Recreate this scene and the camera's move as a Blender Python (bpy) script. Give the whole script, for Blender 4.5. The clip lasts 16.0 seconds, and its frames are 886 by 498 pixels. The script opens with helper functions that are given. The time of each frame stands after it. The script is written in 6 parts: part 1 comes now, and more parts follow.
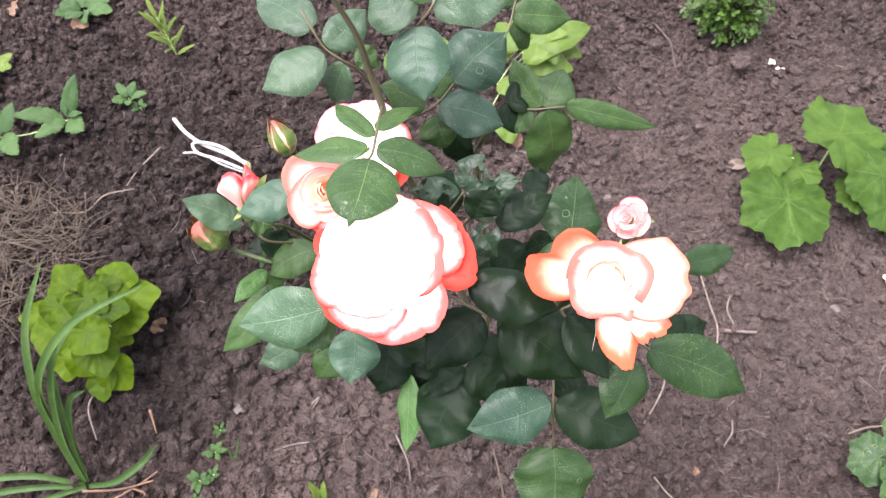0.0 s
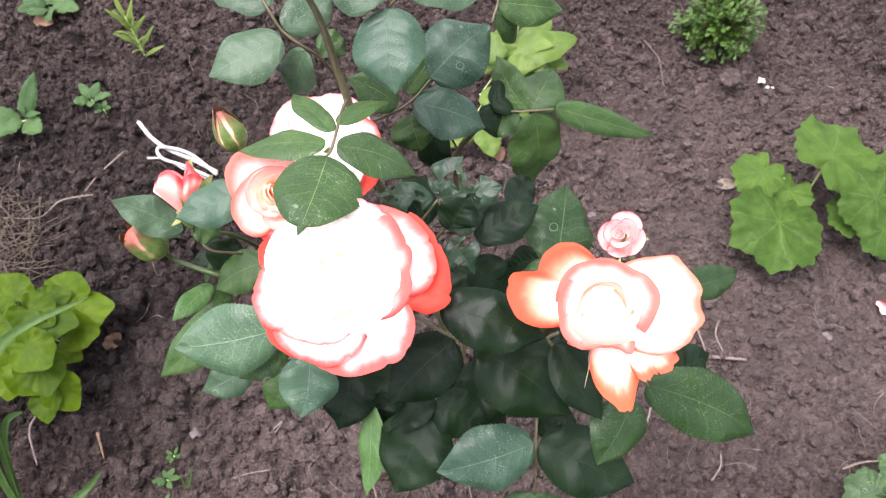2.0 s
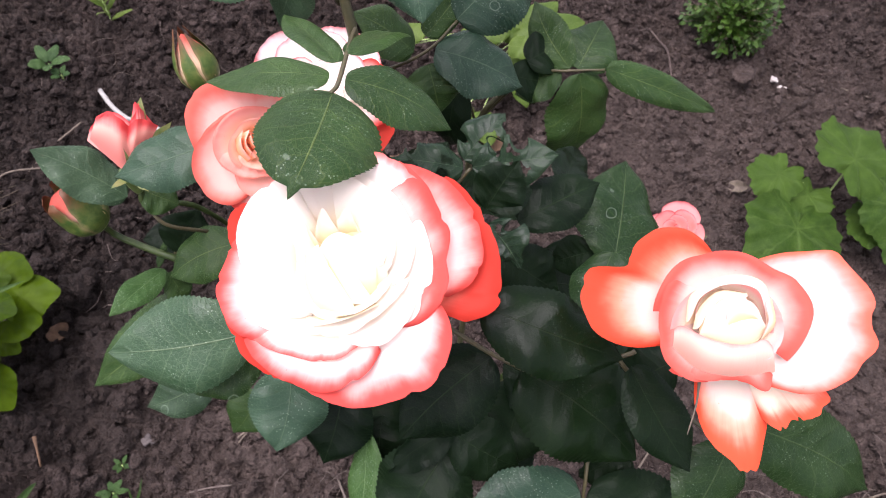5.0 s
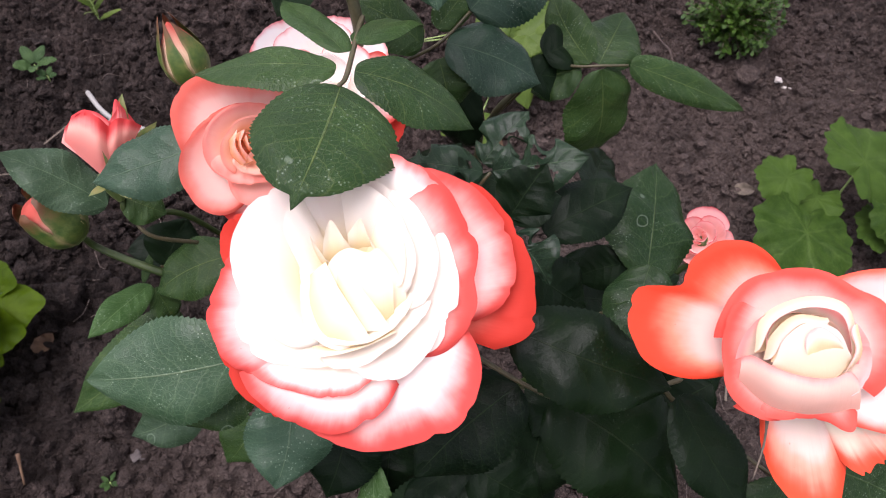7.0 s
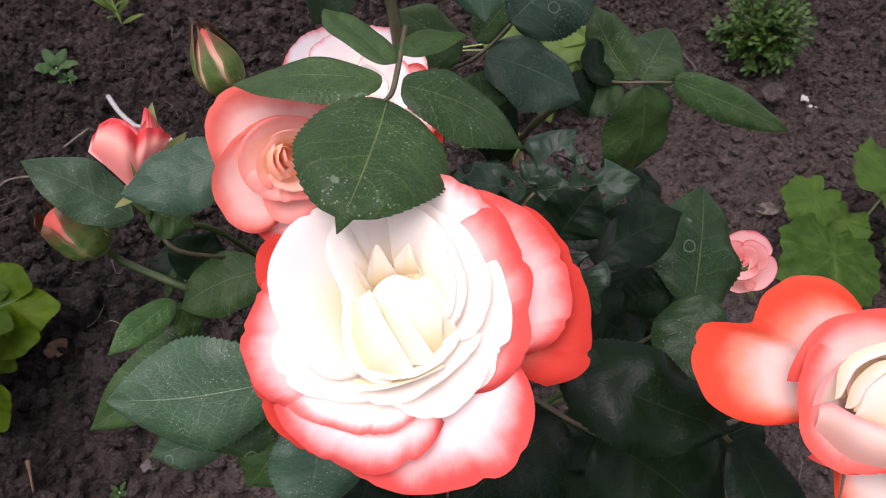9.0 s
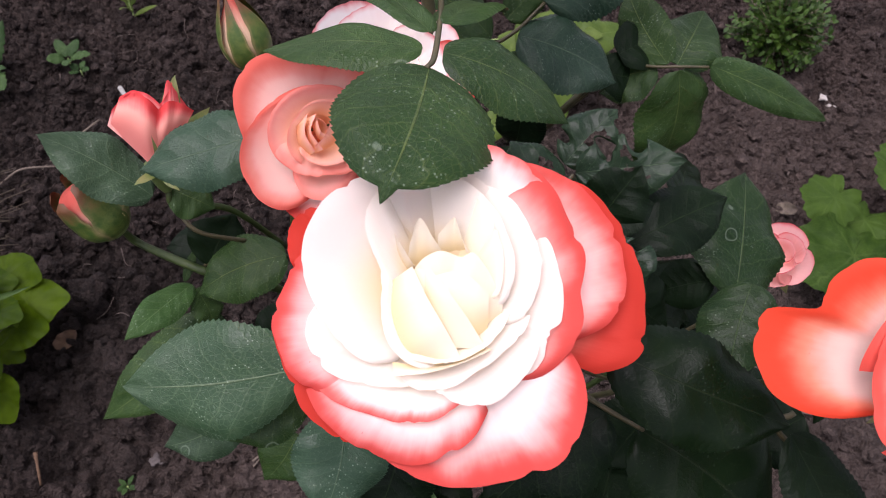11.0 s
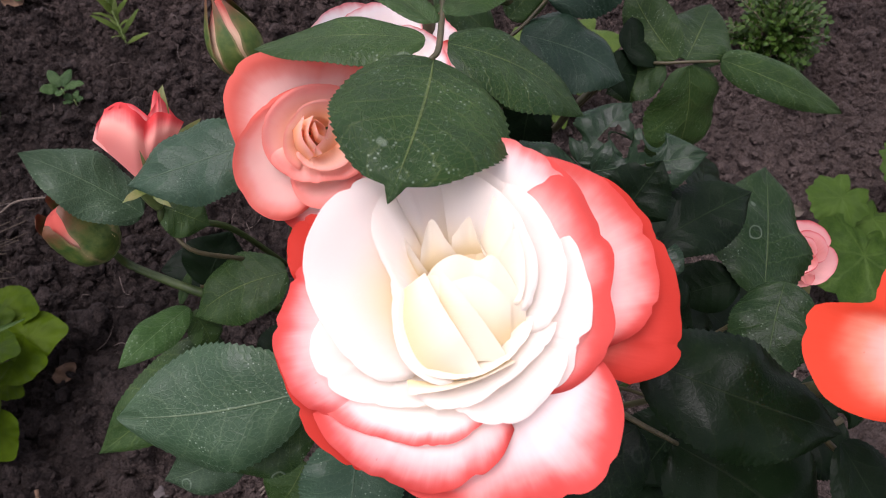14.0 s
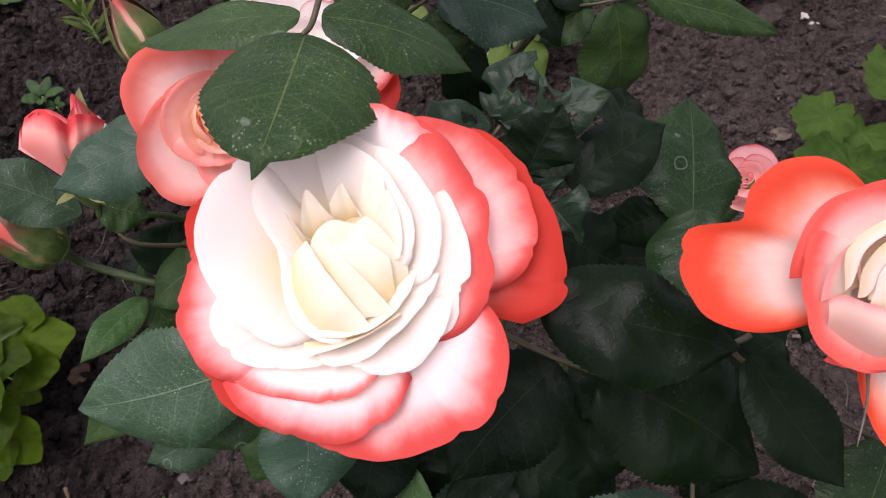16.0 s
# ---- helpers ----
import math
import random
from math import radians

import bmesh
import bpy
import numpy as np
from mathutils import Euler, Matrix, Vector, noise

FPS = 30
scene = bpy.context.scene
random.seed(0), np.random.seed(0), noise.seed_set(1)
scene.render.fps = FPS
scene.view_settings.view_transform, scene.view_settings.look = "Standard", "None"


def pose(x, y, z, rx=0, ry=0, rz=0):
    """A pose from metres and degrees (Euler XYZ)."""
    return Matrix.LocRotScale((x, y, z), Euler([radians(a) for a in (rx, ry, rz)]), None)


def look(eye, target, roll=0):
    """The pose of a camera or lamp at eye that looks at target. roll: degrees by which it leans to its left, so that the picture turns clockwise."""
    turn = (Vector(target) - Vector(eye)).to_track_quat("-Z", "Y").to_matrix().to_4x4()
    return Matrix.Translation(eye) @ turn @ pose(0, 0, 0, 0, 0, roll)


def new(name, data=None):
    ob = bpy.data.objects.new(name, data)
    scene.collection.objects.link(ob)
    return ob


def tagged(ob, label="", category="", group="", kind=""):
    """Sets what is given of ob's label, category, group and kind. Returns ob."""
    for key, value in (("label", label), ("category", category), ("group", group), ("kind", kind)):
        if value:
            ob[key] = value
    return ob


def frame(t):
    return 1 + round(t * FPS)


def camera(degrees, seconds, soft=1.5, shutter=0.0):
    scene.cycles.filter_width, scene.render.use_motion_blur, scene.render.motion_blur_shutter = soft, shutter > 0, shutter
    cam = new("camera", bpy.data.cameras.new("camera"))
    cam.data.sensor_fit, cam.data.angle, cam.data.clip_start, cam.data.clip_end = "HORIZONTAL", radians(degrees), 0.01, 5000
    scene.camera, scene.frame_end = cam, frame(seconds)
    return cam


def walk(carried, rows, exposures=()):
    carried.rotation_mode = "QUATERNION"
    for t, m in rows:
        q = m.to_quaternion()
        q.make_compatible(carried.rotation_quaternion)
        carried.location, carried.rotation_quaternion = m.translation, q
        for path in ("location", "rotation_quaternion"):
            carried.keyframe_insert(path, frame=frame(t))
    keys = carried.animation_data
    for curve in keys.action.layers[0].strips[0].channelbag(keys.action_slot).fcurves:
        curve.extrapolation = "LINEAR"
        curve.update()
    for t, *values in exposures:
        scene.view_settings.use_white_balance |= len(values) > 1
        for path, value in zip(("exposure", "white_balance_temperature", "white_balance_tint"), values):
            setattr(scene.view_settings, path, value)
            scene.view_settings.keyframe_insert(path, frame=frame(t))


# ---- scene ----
cam = camera(63.0, 16.0, soft=1.0)
cam.data.dof.use_dof, cam.data.dof.focus_distance, cam.data.dof.aperture_fstop = True, 0.27, 44.0
PATH = [
    (0, (0.03646, 0.03227, 1.12583), (-0.02997, 0.59050, 0.29881), -3.44),
    (0.5, (0.04133, 0.03242, 1.12331), (-0.02733, 0.59267, 0.29784), -3.66),
    (1, (0.04133, 0.04248, 1.10213), (-0.02376, 0.58980, 0.26774), -2.42),
    (1.5, (0.03977, 0.05427, 1.09017), (-0.01175, 0.62239, 0.26884), -0.61),
    (2, (0.03810, 0.07072, 1.06762), (-0.00173, 0.65021, 0.25362), 0.11),
    (2.5, (0.03198, 0.08703, 1.04169), (0.03402, 0.66896, 0.22845), 2.73),
    (3, (0.02792, 0.09875, 1.02283), (0.02126, 0.70487, 0.22749), 3.64),
    (3.5, (0.02323, 0.10710, 1.00500), (0.01680, 0.70617, 0.20433), 4.86),
    (4, (0.01791, 0.11111, 0.99501), (0.00341, 0.70785, 0.19270), 4.16),
    (4.2, (0.01429, 0.11584, 0.98873), (0.00639, 0.70660, 0.18192), 4.85),
    (6.5, (-0.00258, 0.14486, 0.94714), (0.00102, 0.72290, 0.13115), 5.89),
    (7, (-0.00659, 0.15371, 0.94083), (0.00156, 0.73924, 0.13022), 6.01),
    (7.5, (-0.01050, 0.16004, 0.93756), (-0.00297, 0.75379, 0.13295), 6.45),
    (8, (-0.01426, 0.16139, 0.93339), (-0.00561, 0.74988, 0.12493), 6.62),
    (8.5, (-0.01770, 0.16438, 0.93101), (-0.01814, 0.75586, 0.12470), 6.35),
    (9, (-0.01936, 0.16632, 0.93027), (-0.02741, 0.76158, 0.12677), 6.13),
    (11.5, (-0.03064, 0.16815, 0.91123), (-0.04962, 0.76274, 0.10743), 5.95),
    (12, (-0.02845, 0.16738, 0.90979), (-0.05145, 0.78119, 0.12067), 5.09),
    (12.5, (-0.02418, 0.16687, 0.90672), (-0.04820, 0.77983, 0.11698), 4.97),
    (13, (-0.02440, 0.16856, 0.90443), (-0.04293, 0.77851, 0.11221), 4.87),
    (13.5, (-0.02714, 0.17083, 0.89768), (-0.04183, 0.78320, 0.10724), 4.23),
    (14, (-0.03303, 0.17535, 0.89751), (-0.05317, 0.79051, 0.10936), 3.71),
    (14.5, (-0.03383, 0.17936, 0.90050), (-0.05538, 0.79392, 0.11193), 2.56),
    (15, (-0.03575, 0.17734, 0.90361), (-0.05959, 0.78971, 0.11339), 1.70),
    (15.5, (-0.01526, 0.17012, 0.91781), (-0.05808, 0.76194, 0.11288), -4.75),
    (16, (0.00174, 0.17056, 0.90440), (-0.03732, 0.74397, 0.08607), -4.39),
]
EXPOSURES = [(0, 3.08, 6350, 24.5), (1.5, 2.99, 6350, 24.5), (3, 2.56, 6350, 25), (4, 2.24, 6350, 25.5), (7, 1.59, 6350, 26.5), (9, 1.41, 6350, 27.5), (13.5, 1.29, 6350, 28.5), (16, 1.24, 6350, 29)]
walk(cam, [(t, look(eye, target, roll)) for t, eye, target, roll in PATH], EXPOSURES)

# ---- light ----
world = bpy.data.worlds.new("sky")
scene.world = world
world.use_nodes = True
wn, wl = world.node_tree.nodes, world.node_tree.links
sky = wn.new("ShaderNodeTexSky")
sky.sky_type, sky.sun_disc = "NISHITA", False
sky.sun_elevation, sky.sun_rotation = radians(74), radians(-119)
sky.air_density, sky.dust_density, sky.ozone_density = 1.0, 3.0, 1.0
grey = wn.new("ShaderNodeHueSaturation")
grey.inputs["Saturation"].default_value = 0.30
wl.new(sky.outputs[0], grey.inputs["Color"])
wl.new(grey.outputs[0], wn["Background"].inputs["Color"])
wn["Background"].inputs["Strength"].default_value = 0.15
sun = new("sun", bpy.data.lights.new("sun", "SUN"))
sun.data.energy, sun.data.angle, sun.data.color = 1.5, radians(50), (1.0, 0.985, 0.96)
sun.matrix_world = look((-0.22, -0.12, 0.96), (0, 0, 0))


# ---- materials ----
def mat(name, rough=0.6, spec=0.5):
    m = bpy.data.materials.new(name)
    m.use_nodes = True
    b = m.node_tree.nodes["Principled BSDF"]
    b.inputs["Roughness"].default_value = rough
    b.inputs["Specular IOR Level"].default_value = spec
    return m, m.node_tree.nodes, m.node_tree.links, b


def math_node(n, l, op, a, b=None, c=None, clamp=False):
    q = n.new("ShaderNodeMath")
    q.operation, q.use_clamp = op, clamp
    for i, v in enumerate((a, b, c)):
        if v is None:
            continue
        if isinstance(v, (int, float)):
            q.inputs[i].default_value = v
        else:
            l.new(v, q.inputs[i])
    return q.outputs[0]


def mix(n, l, fac, a, b):
    q = n.new("ShaderNodeMix")
    q.data_type = "RGBA"
    for s, v in (("Factor", fac), ("A", a), ("B", b)):
        i = next(k for k in q.inputs if k.name == s and k.type == ("VALUE" if s == "Factor" else "RGBA"))
        if isinstance(v, (int, float)):
            i.default_value = v
        elif isinstance(v, tuple):
            i.default_value = (*v, 1)
        else:
            l.new(v, i)
    return next(k for k in q.outputs if k.type == "RGBA")


def noise_node(n, l, vec, scale, detail=4.0, rough=0.55):
    q = n.new("ShaderNodeTexNoise")
    q.inputs["Scale"].default_value, q.inputs["Detail"].default_value, q.inputs["Roughness"].default_value = scale, detail, rough
    if vec is not None:
        l.new(vec, q.inputs["Vector"])
    return q.outputs["Fac"]


def smooth(n, l, x, lo, hi):
    q = n.new("ShaderNodeMapRange")
    q.interpolation_type = "SMOOTHSTEP"
    q.inputs["From Min"].default_value, q.inputs["From Max"].default_value = lo, hi
    l.new(x, q.inputs["Value"])
    return q.outputs["Result"]


def bump(n, l, b, height, strength, distance):
    q = n.new("ShaderNodeBump")
    q.inputs["Strength"].default_value, q.inputs["Distance"].default_value = strength, distance
    l.new(height, q.inputs["Height"])
    l.new(q.outputs[0], b.inputs["Normal"])


def thin(m, n, l, b, colour, amount):
    """Lets some light through a leaf or petal."""
    t, s = n.new("ShaderNodeBsdfTranslucent"), n.new("ShaderNodeMixShader")
    l.new(colour, t.inputs["Color"])
    s.inputs[0].default_value = amount
    l.new(b.outputs[0], s.inputs[1])
    l.new(t.outputs[0], s.inputs[2])
    l.new(s.outputs[0], n["Material Output"].inputs["Surface"])


def leaf_material(name, dark, light, vein, rough=0.38, dust=0.5, pairs=7.0, radial=False, through_light=0.15, spec=0.3, relief=0.45, mesh=0.16):
    """Leaf blade: U runs along the midrib and V across it, or round the stalk and outwards for a radial leaf."""
    m, n, l, b = mat(name, rough, spec)
    uv = n.new("ShaderNodeUVMap").outputs[0]
    sep = n.new("ShaderNodeSeparateXYZ")
    l.new(uv, sep.inputs[0])
    u, v = sep.outputs[0], sep.outputs[1]
    pos = n.new("ShaderNodeNewGeometry").outputs["Position"]
    if radial:
        k = math_node(n, l, "MULTIPLY", math_node(n, l, "ADD", u, math_node(n, l, "MULTIPLY", noise_node(n, l, uv, 4.0, 2.0), 0.06)), 7.0)
        k = math_node(n, l, "PINGPONG", k, 0.5)
        k = math_node(n, l, "MULTIPLY", k, v)
        mid = smooth(n, l, k, 0.035, 0.012)
        side = math_node(n, l, "PINGPONG", math_node(n, l, "SUBTRACT", math_node(n, l, "MULTIPLY", v, 6.0), math_node(n, l, "MULTIPLY", k, 9.0)), 0.5)
    else:
        k = math_node(n, l, "ABSOLUTE", math_node(n, l, "SUBTRACT", v, 0.5))
        mid = smooth(n, l, k, 0.011, 0.004)
        wob = math_node(n, l, "MULTIPLY", noise_node(n, l, uv, 5.0, 2.0), 0.10)
        side = math_node(n, l, "SUBTRACT", math_node(n, l, "ADD", u, wob), math_node(n, l, "MULTIPLY", k, 0.42))
        side = math_node(n, l, "PINGPONG", math_node(n, l, "MULTIPLY", side, pairs), 0.5)
    lateral = smooth(n, l, side, 0.055, 0.015)
    rnd = n.new("ShaderNodeObjectInfo").outputs["Random"]
    blotch = noise_node(n, l, pos, 60.0, 4.0)
    fac = math_node(n, l, "ADD", math_node(n, l, "MULTIPLY", blotch, 0.8), math_node(n, l, "MULTIPLY", rnd, 0.45), clamp=True)
    col = mix(n, l, smooth(n, l, fac, 0.2, 0.95), dark, light)
    col = mix(n, l, math_node(n, l, "MULTIPLY", lateral, 0.16), col, vein)
    col = mix(n, l, math_node(n, l, "MULTIPLY", mid, 0.20 if radial else 0.42), col, vein)
    net = n.new("ShaderNodeTexVoronoi")
    net.feature = "DISTANCE_TO_EDGE"
    net.inputs["Scale"].default_value = 1.0
    warp = n.new("ShaderNodeMapping")
    warp.inputs["Scale"].default_value = (26.0, 20.0, 1.0)
    l.new(uv, warp.inputs["Vector"])
    l.new(warp.outputs[0], net.inputs["Vector"])
    tracery = smooth(n, l, net.outputs["Distance"], 0.10, 0.02)
    col = mix(n, l, math_node(n, l, "MULTIPLY", tracery, 0.10), col, vein)
    cloud = smooth(n, l, noise_node(n, l, pos, 34.0, 3.0), 0.40, 0.62)
    col = mix(n, l, math_node(n, l, "MULTIPLY", cloud, 0.30), col, dark)
    # dried spray marks and dust
    vor = n.new("ShaderNodeTexVoronoi")
    vor.inputs["Scale"].default_value = 620.0
    l.new(pos, vor.inputs["Vector"])
    dots = smooth(n, l, vor.outputs["Distance"], 0.25, 0.12)
    gate = smooth(n, l, noise_node(n, l, pos, 70.0, 3.0), 0.47, 0.61)
    wet = n.new("ShaderNodeTexVoronoi")
    wet.inputs["Scale"].default_value = 95.0
    l.new(pos, wet.inputs["Vector"])
    chance = n.new("ShaderNodeSeparateColor")
    l.new(wet.outputs["Color"], chance.inputs[0])
    ring = math_node(n, l, "MULTIPLY", smooth(n, l, math_node(n, l, "ABSOLUTE", math_node(n, l, "SUBTRACT", math_node(n, l, "MULTIPLY_ADD", blotch, 0.55, wet.outputs["Distance"]), 0.52)), 0.045, 0.015), math_node(n, l, "MULTIPLY", math_node(n, l, "GREATER_THAN", chance.outputs[0], 0.962), 0.55))
    rub = smooth(n, l, noise_node(n, l, pos, 900.0, 3.0), 0.58, 0.74)
    dusty = math_node(n, l, "MULTIPLY", math_node(n, l, "MAXIMUM", math_node(n, l, "MULTIPLY", dots, gate), math_node(n, l, "MAXIMUM", math_node(n, l, "MULTIPLY", rub, 0.28), ring)), dust)
    col = mix(n, l, dusty, col, (0.20, 0.25, 0.19))
    l.new(col, b.inputs["Base Color"])
    l.new(math_node(n, l, "ADD", math_node(n, l, "MULTIPLY", dusty, 0.35), math_node(n, l, "MULTIPLY_ADD", blotch, 0.12, rough - 0.06)), b.inputs["Roughness"])
    grain = noise_node(n, l, pos, 700.0, 3.0)
    h = math_node(n, l, "SUBTRACT", math_node(n, l, "MULTIPLY_ADD", grain, 0.42, math_node(n, l, "MULTIPLY", math_node(n, l, "POWER", side, 0.5), 0.42)), math_node(n, l, "MULTIPLY_ADD", mid, 0.8, math_node(n, l, "MULTIPLY", tracery, mesh)))
    bump(n, l, b, h, relief, 0.0012)
    thin(m, n, l, b, col, through_light)
    return m


def petal_material(name, heart, body, blush, rim, start, full, through_light=0.40):
    """Petal: V runs from the claw to the rim; the rim's colour sets in at start and is full at full."""
    m, n, l, b = mat(name, 0.55, 0.10)
    if rim[1] < 0.2:
        rim = (rim[0] * 0.93, rim[1] * 0.76, rim[2] * 0.74)
    uv = n.new("ShaderNodeUVMap").outputs[0]
    sep = n.new("ShaderNodeSeparateXYZ")
    l.new(uv, sep.inputs[0])
    u, v = sep.outputs[0], sep.outputs[1]
    pos = n.new("ShaderNodeNewGeometry").outputs["Position"]
    rnd = n.new("ShaderNodeObjectInfo").outputs["Random"]
    streak = n.new("ShaderNodeMapping")
    streak.inputs["Scale"].default_value = (34.0, 2.2, 1.0)
    l.new(uv, streak.inputs["Vector"])
    st = noise_node(n, l, streak.outputs[0], 1.0, 3.0)
    patch = noise_node(n, l, pos, 55.0, 3.0)
    edge = math_node(n, l, "POWER", math_node(n, l, "ABSOLUTE", math_node(n, l, "MULTIPLY_ADD", u, 2.0, -1.0)), 3.0)
    d = math_node(n, l, "MULTIPLY_ADD", edge, 0.04, v)
    d = math_node(n, l, "ADD", d, math_node(n, l, "MULTIPLY", math_node(n, l, "SUBTRACT", st, 0.5), 0.055))
    d = math_node(n, l, "ADD", d, math_node(n, l, "MULTIPLY", math_node(n, l, "SUBTRACT", patch, 0.5), 0.34))
    d = math_node(n, l, "ADD", d, math_node(n, l, "MULTIPLY", math_node(n, l, "SUBTRACT", rnd, 0.5), 0.06))
    k = smooth(n, l, d, start, full)
    base = mix(n, l, smooth(n, l, v, 0.15, 0.7), heart, body)
    col = mix(n, l, smooth(n, l, k, 0.0, 0.5), base, blush)
    col = mix(n, l, smooth(n, l, k, 0.35, 1.0), col, rim)
    fleck = smooth(n, l, noise_node(n, l, pos, 620.0, 2.0), 0.74, 0.80)
    col = mix(n, l, math_node(n, l, "MULTIPLY", fleck, 0.35), col, rim)
    l.new(col, b.inputs["Base Color"])
    b.inputs["Sheen Weight"].default_value = 0.02
    bump(n, l, b, math_node(n, l, "ADD", st, math_node(n, l, "MULTIPLY", noise_node(n, l, pos, 160.0, 3.0), 0.9)), 0.12, 0.001)
    thin(m, n, l, b, col, through_light)
    return m


def plain_material(name, a, c, scale, rough=0.7, relief=0.3, size=0.001, spec=0.3):
    m, n, l, b = mat(name, rough, spec)
    pos = n.new("ShaderNodeNewGeometry").outputs["Position"]
    f = noise_node(n, l, pos, scale, 5.0, 0.6)
    g = noise_node(n, l, pos, scale * 7, 3.0)
    l.new(mix(n, l, smooth(n, l, math_node(n, l, "MULTIPLY_ADD", g, 0.4, math_node(n, l, "MULTIPLY", f, 0.7)), 0.3, 0.75), a, c), b.inputs["Base Color"])
    bump(n, l, b, math_node(n, l, "MULTIPLY_ADD", g, 0.5, f), relief, size)
    return m


def soil_material():
    m, n, l, b = mat("tilled_soil", 0.95, 0.12)
    pos = n.new("ShaderNodeNewGeometry").outputs["Position"]
    big = noise_node(n, l, pos, 2.2, 4.0)
    mid = noise_node(n, l, pos, 38.0, 6.0, 0.65)
    fine = noise_node(n, l, pos, 230.0, 6.0, 0.75)
    col = mix(n, l, smooth(n, l, mid, 0.28, 0.74), (0.0110, 0.0076, 0.0061), (0.0335, 0.0236, 0.0196))
    col = mix(n, l, math_node(n, l, "MULTIPLY", smooth(n, l, big, 0.45, 0.70), 0.55), col, (0.0488, 0.0347, 0.0292))
    col = mix(n, l, math_node(n, l, "MULTIPLY", smooth(n, l, fine, 0.55, 0.70), 0.65), col, (0.0860, 0.0640, 0.0545))
    # Low grain darkened: shade of the fine crevices put into the colour.
    col = mix(n, l, math_node(n, l, "MULTIPLY", smooth(n, l, fine, 0.44, 0.30), 0.6), col, (0.0066, 0.0048, 0.0040))
    grains = []
    for scale in (95.0, 240.0):
        vor = n.new("ShaderNodeTexVoronoi")
        vor.inputs["Scale"].default_value = scale
        warp = n.new("ShaderNodeVectorMath")
        warp.operation = "ADD"
        tex = n.new("ShaderNodeTexNoise")
        tex.inputs["Scale"].default_value, tex.inputs["Detail"].default_value = scale * 0.9, 3.0
        l.new(pos, tex.inputs["Vector"])
        shrink = n.new("ShaderNodeVectorMath")
        shrink.operation = "SCALE"
        shrink.inputs["Scale"].default_value = 1.1 / scale
        l.new(tex.outputs["Color"], shrink.inputs[0])
        l.new(pos, warp.inputs[0])
        l.new(shrink.outputs[0], warp.inputs[1])
        l.new(warp.outputs[0], vor.inputs["Vector"])
        grains.append(vor)
    tone = n.new("ShaderNodeSeparateColor")
    l.new(grains[0].outputs["Color"], tone.inputs[0])
    col = mix(n, l, math_node(n, l, "MULTIPLY", smooth(n, l, tone.outputs[0], 0.5, 1.0), 0.65), col, (0.0731, 0.0542, 0.0464))
    # Tone spots: shade round the left plants painted in, bush shadow in front lifted.
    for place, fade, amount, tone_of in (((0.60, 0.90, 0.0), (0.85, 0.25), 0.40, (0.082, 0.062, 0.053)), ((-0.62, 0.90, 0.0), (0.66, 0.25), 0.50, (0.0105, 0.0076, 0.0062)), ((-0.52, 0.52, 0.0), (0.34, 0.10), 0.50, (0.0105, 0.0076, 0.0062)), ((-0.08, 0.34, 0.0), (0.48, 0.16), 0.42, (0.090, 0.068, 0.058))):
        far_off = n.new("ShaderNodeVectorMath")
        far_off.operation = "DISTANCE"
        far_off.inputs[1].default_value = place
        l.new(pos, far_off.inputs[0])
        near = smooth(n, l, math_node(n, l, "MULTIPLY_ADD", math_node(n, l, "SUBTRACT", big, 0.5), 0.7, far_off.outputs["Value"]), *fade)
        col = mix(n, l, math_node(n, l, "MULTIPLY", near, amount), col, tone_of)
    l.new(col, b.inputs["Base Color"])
    h = math_node(n, l, "MULTIPLY_ADD", grains[1].outputs["Distance"], -0.45, math_node(n, l, "MULTIPLY", grains[0].outputs["Distance"], -1.0))
    h = math_node(n, l, "ADD", h, math_node(n, l, "MULTIPLY_ADD", fine, 0.5, math_node(n, l, "MULTIPLY", mid, 0.8)))
    bump(n, l, b, h, 1.0, 0.014)
    return m


SOIL = soil_material()
ROSE_LEAF = leaf_material("rose_leaf", (0.0065, 0.0200, 0.0052), (0.0185, 0.0430, 0.0092), (0.105, 0.135, 0.040), dust=0.42, rough=0.38, spec=0.12)
PALE_LEAF = leaf_material("young_rose_leaf", (0.014, 0.042, 0.008), (0.028, 0.066, 0.015), (0.14, 0.20, 0.09), dust=0.4, rough=0.42, spec=0.15)
# Shade inside the bush put into the base colour; also for brown-dark leaves.
DARK_LEAF = leaf_material("shaded_dark_rose_leaf", (0.0020, 0.0052, 0.0024), (0.0055, 0.0122, 0.0048), (0.018, 0.030, 0.012), dust=0.03, rough=0.30, spec=0.05, mesh=0.05)
CHEWED_LEAF = leaf_material("chewed_rose_leaf", (0.0040, 0.0115, 0.0060), (0.0110, 0.0250, 0.0110), (0.07, 0.11, 0.055), dust=0.1, rough=0.24, spec=0.13, mesh=0.05)
# Low leaves: shade under the blooms is painted in as a near-black base.
SHADED_GLOSSY_LEAF = leaf_material("shaded_glossy_rose_leaf", (0.0012, 0.0038, 0.0016), (0.0042, 0.0102, 0.0038), (0.018, 0.032, 0.012), dust=0.03, rough=0.36, spec=0.05, through_light=0.08, mesh=0.05)
# Leaf green plus sky sheen, painted into the next three base colours.
BLUE_LEAF = leaf_material("bluish_rose_leaf", (0.0085, 0.0225, 0.0130), (0.0200, 0.0440, 0.0240), (0.07, 0.105, 0.06), dust=0.4, rough=0.30, spec=0.13, mesh=0.1)
SHEEN_LEAF = leaf_material("sheeny_rose_leaf", (0.0145, 0.0375, 0.0165), (0.0350, 0.0690, 0.0310), (0.12, 0.16, 0.09), dust=0.7, rough=0.36, spec=0.20)
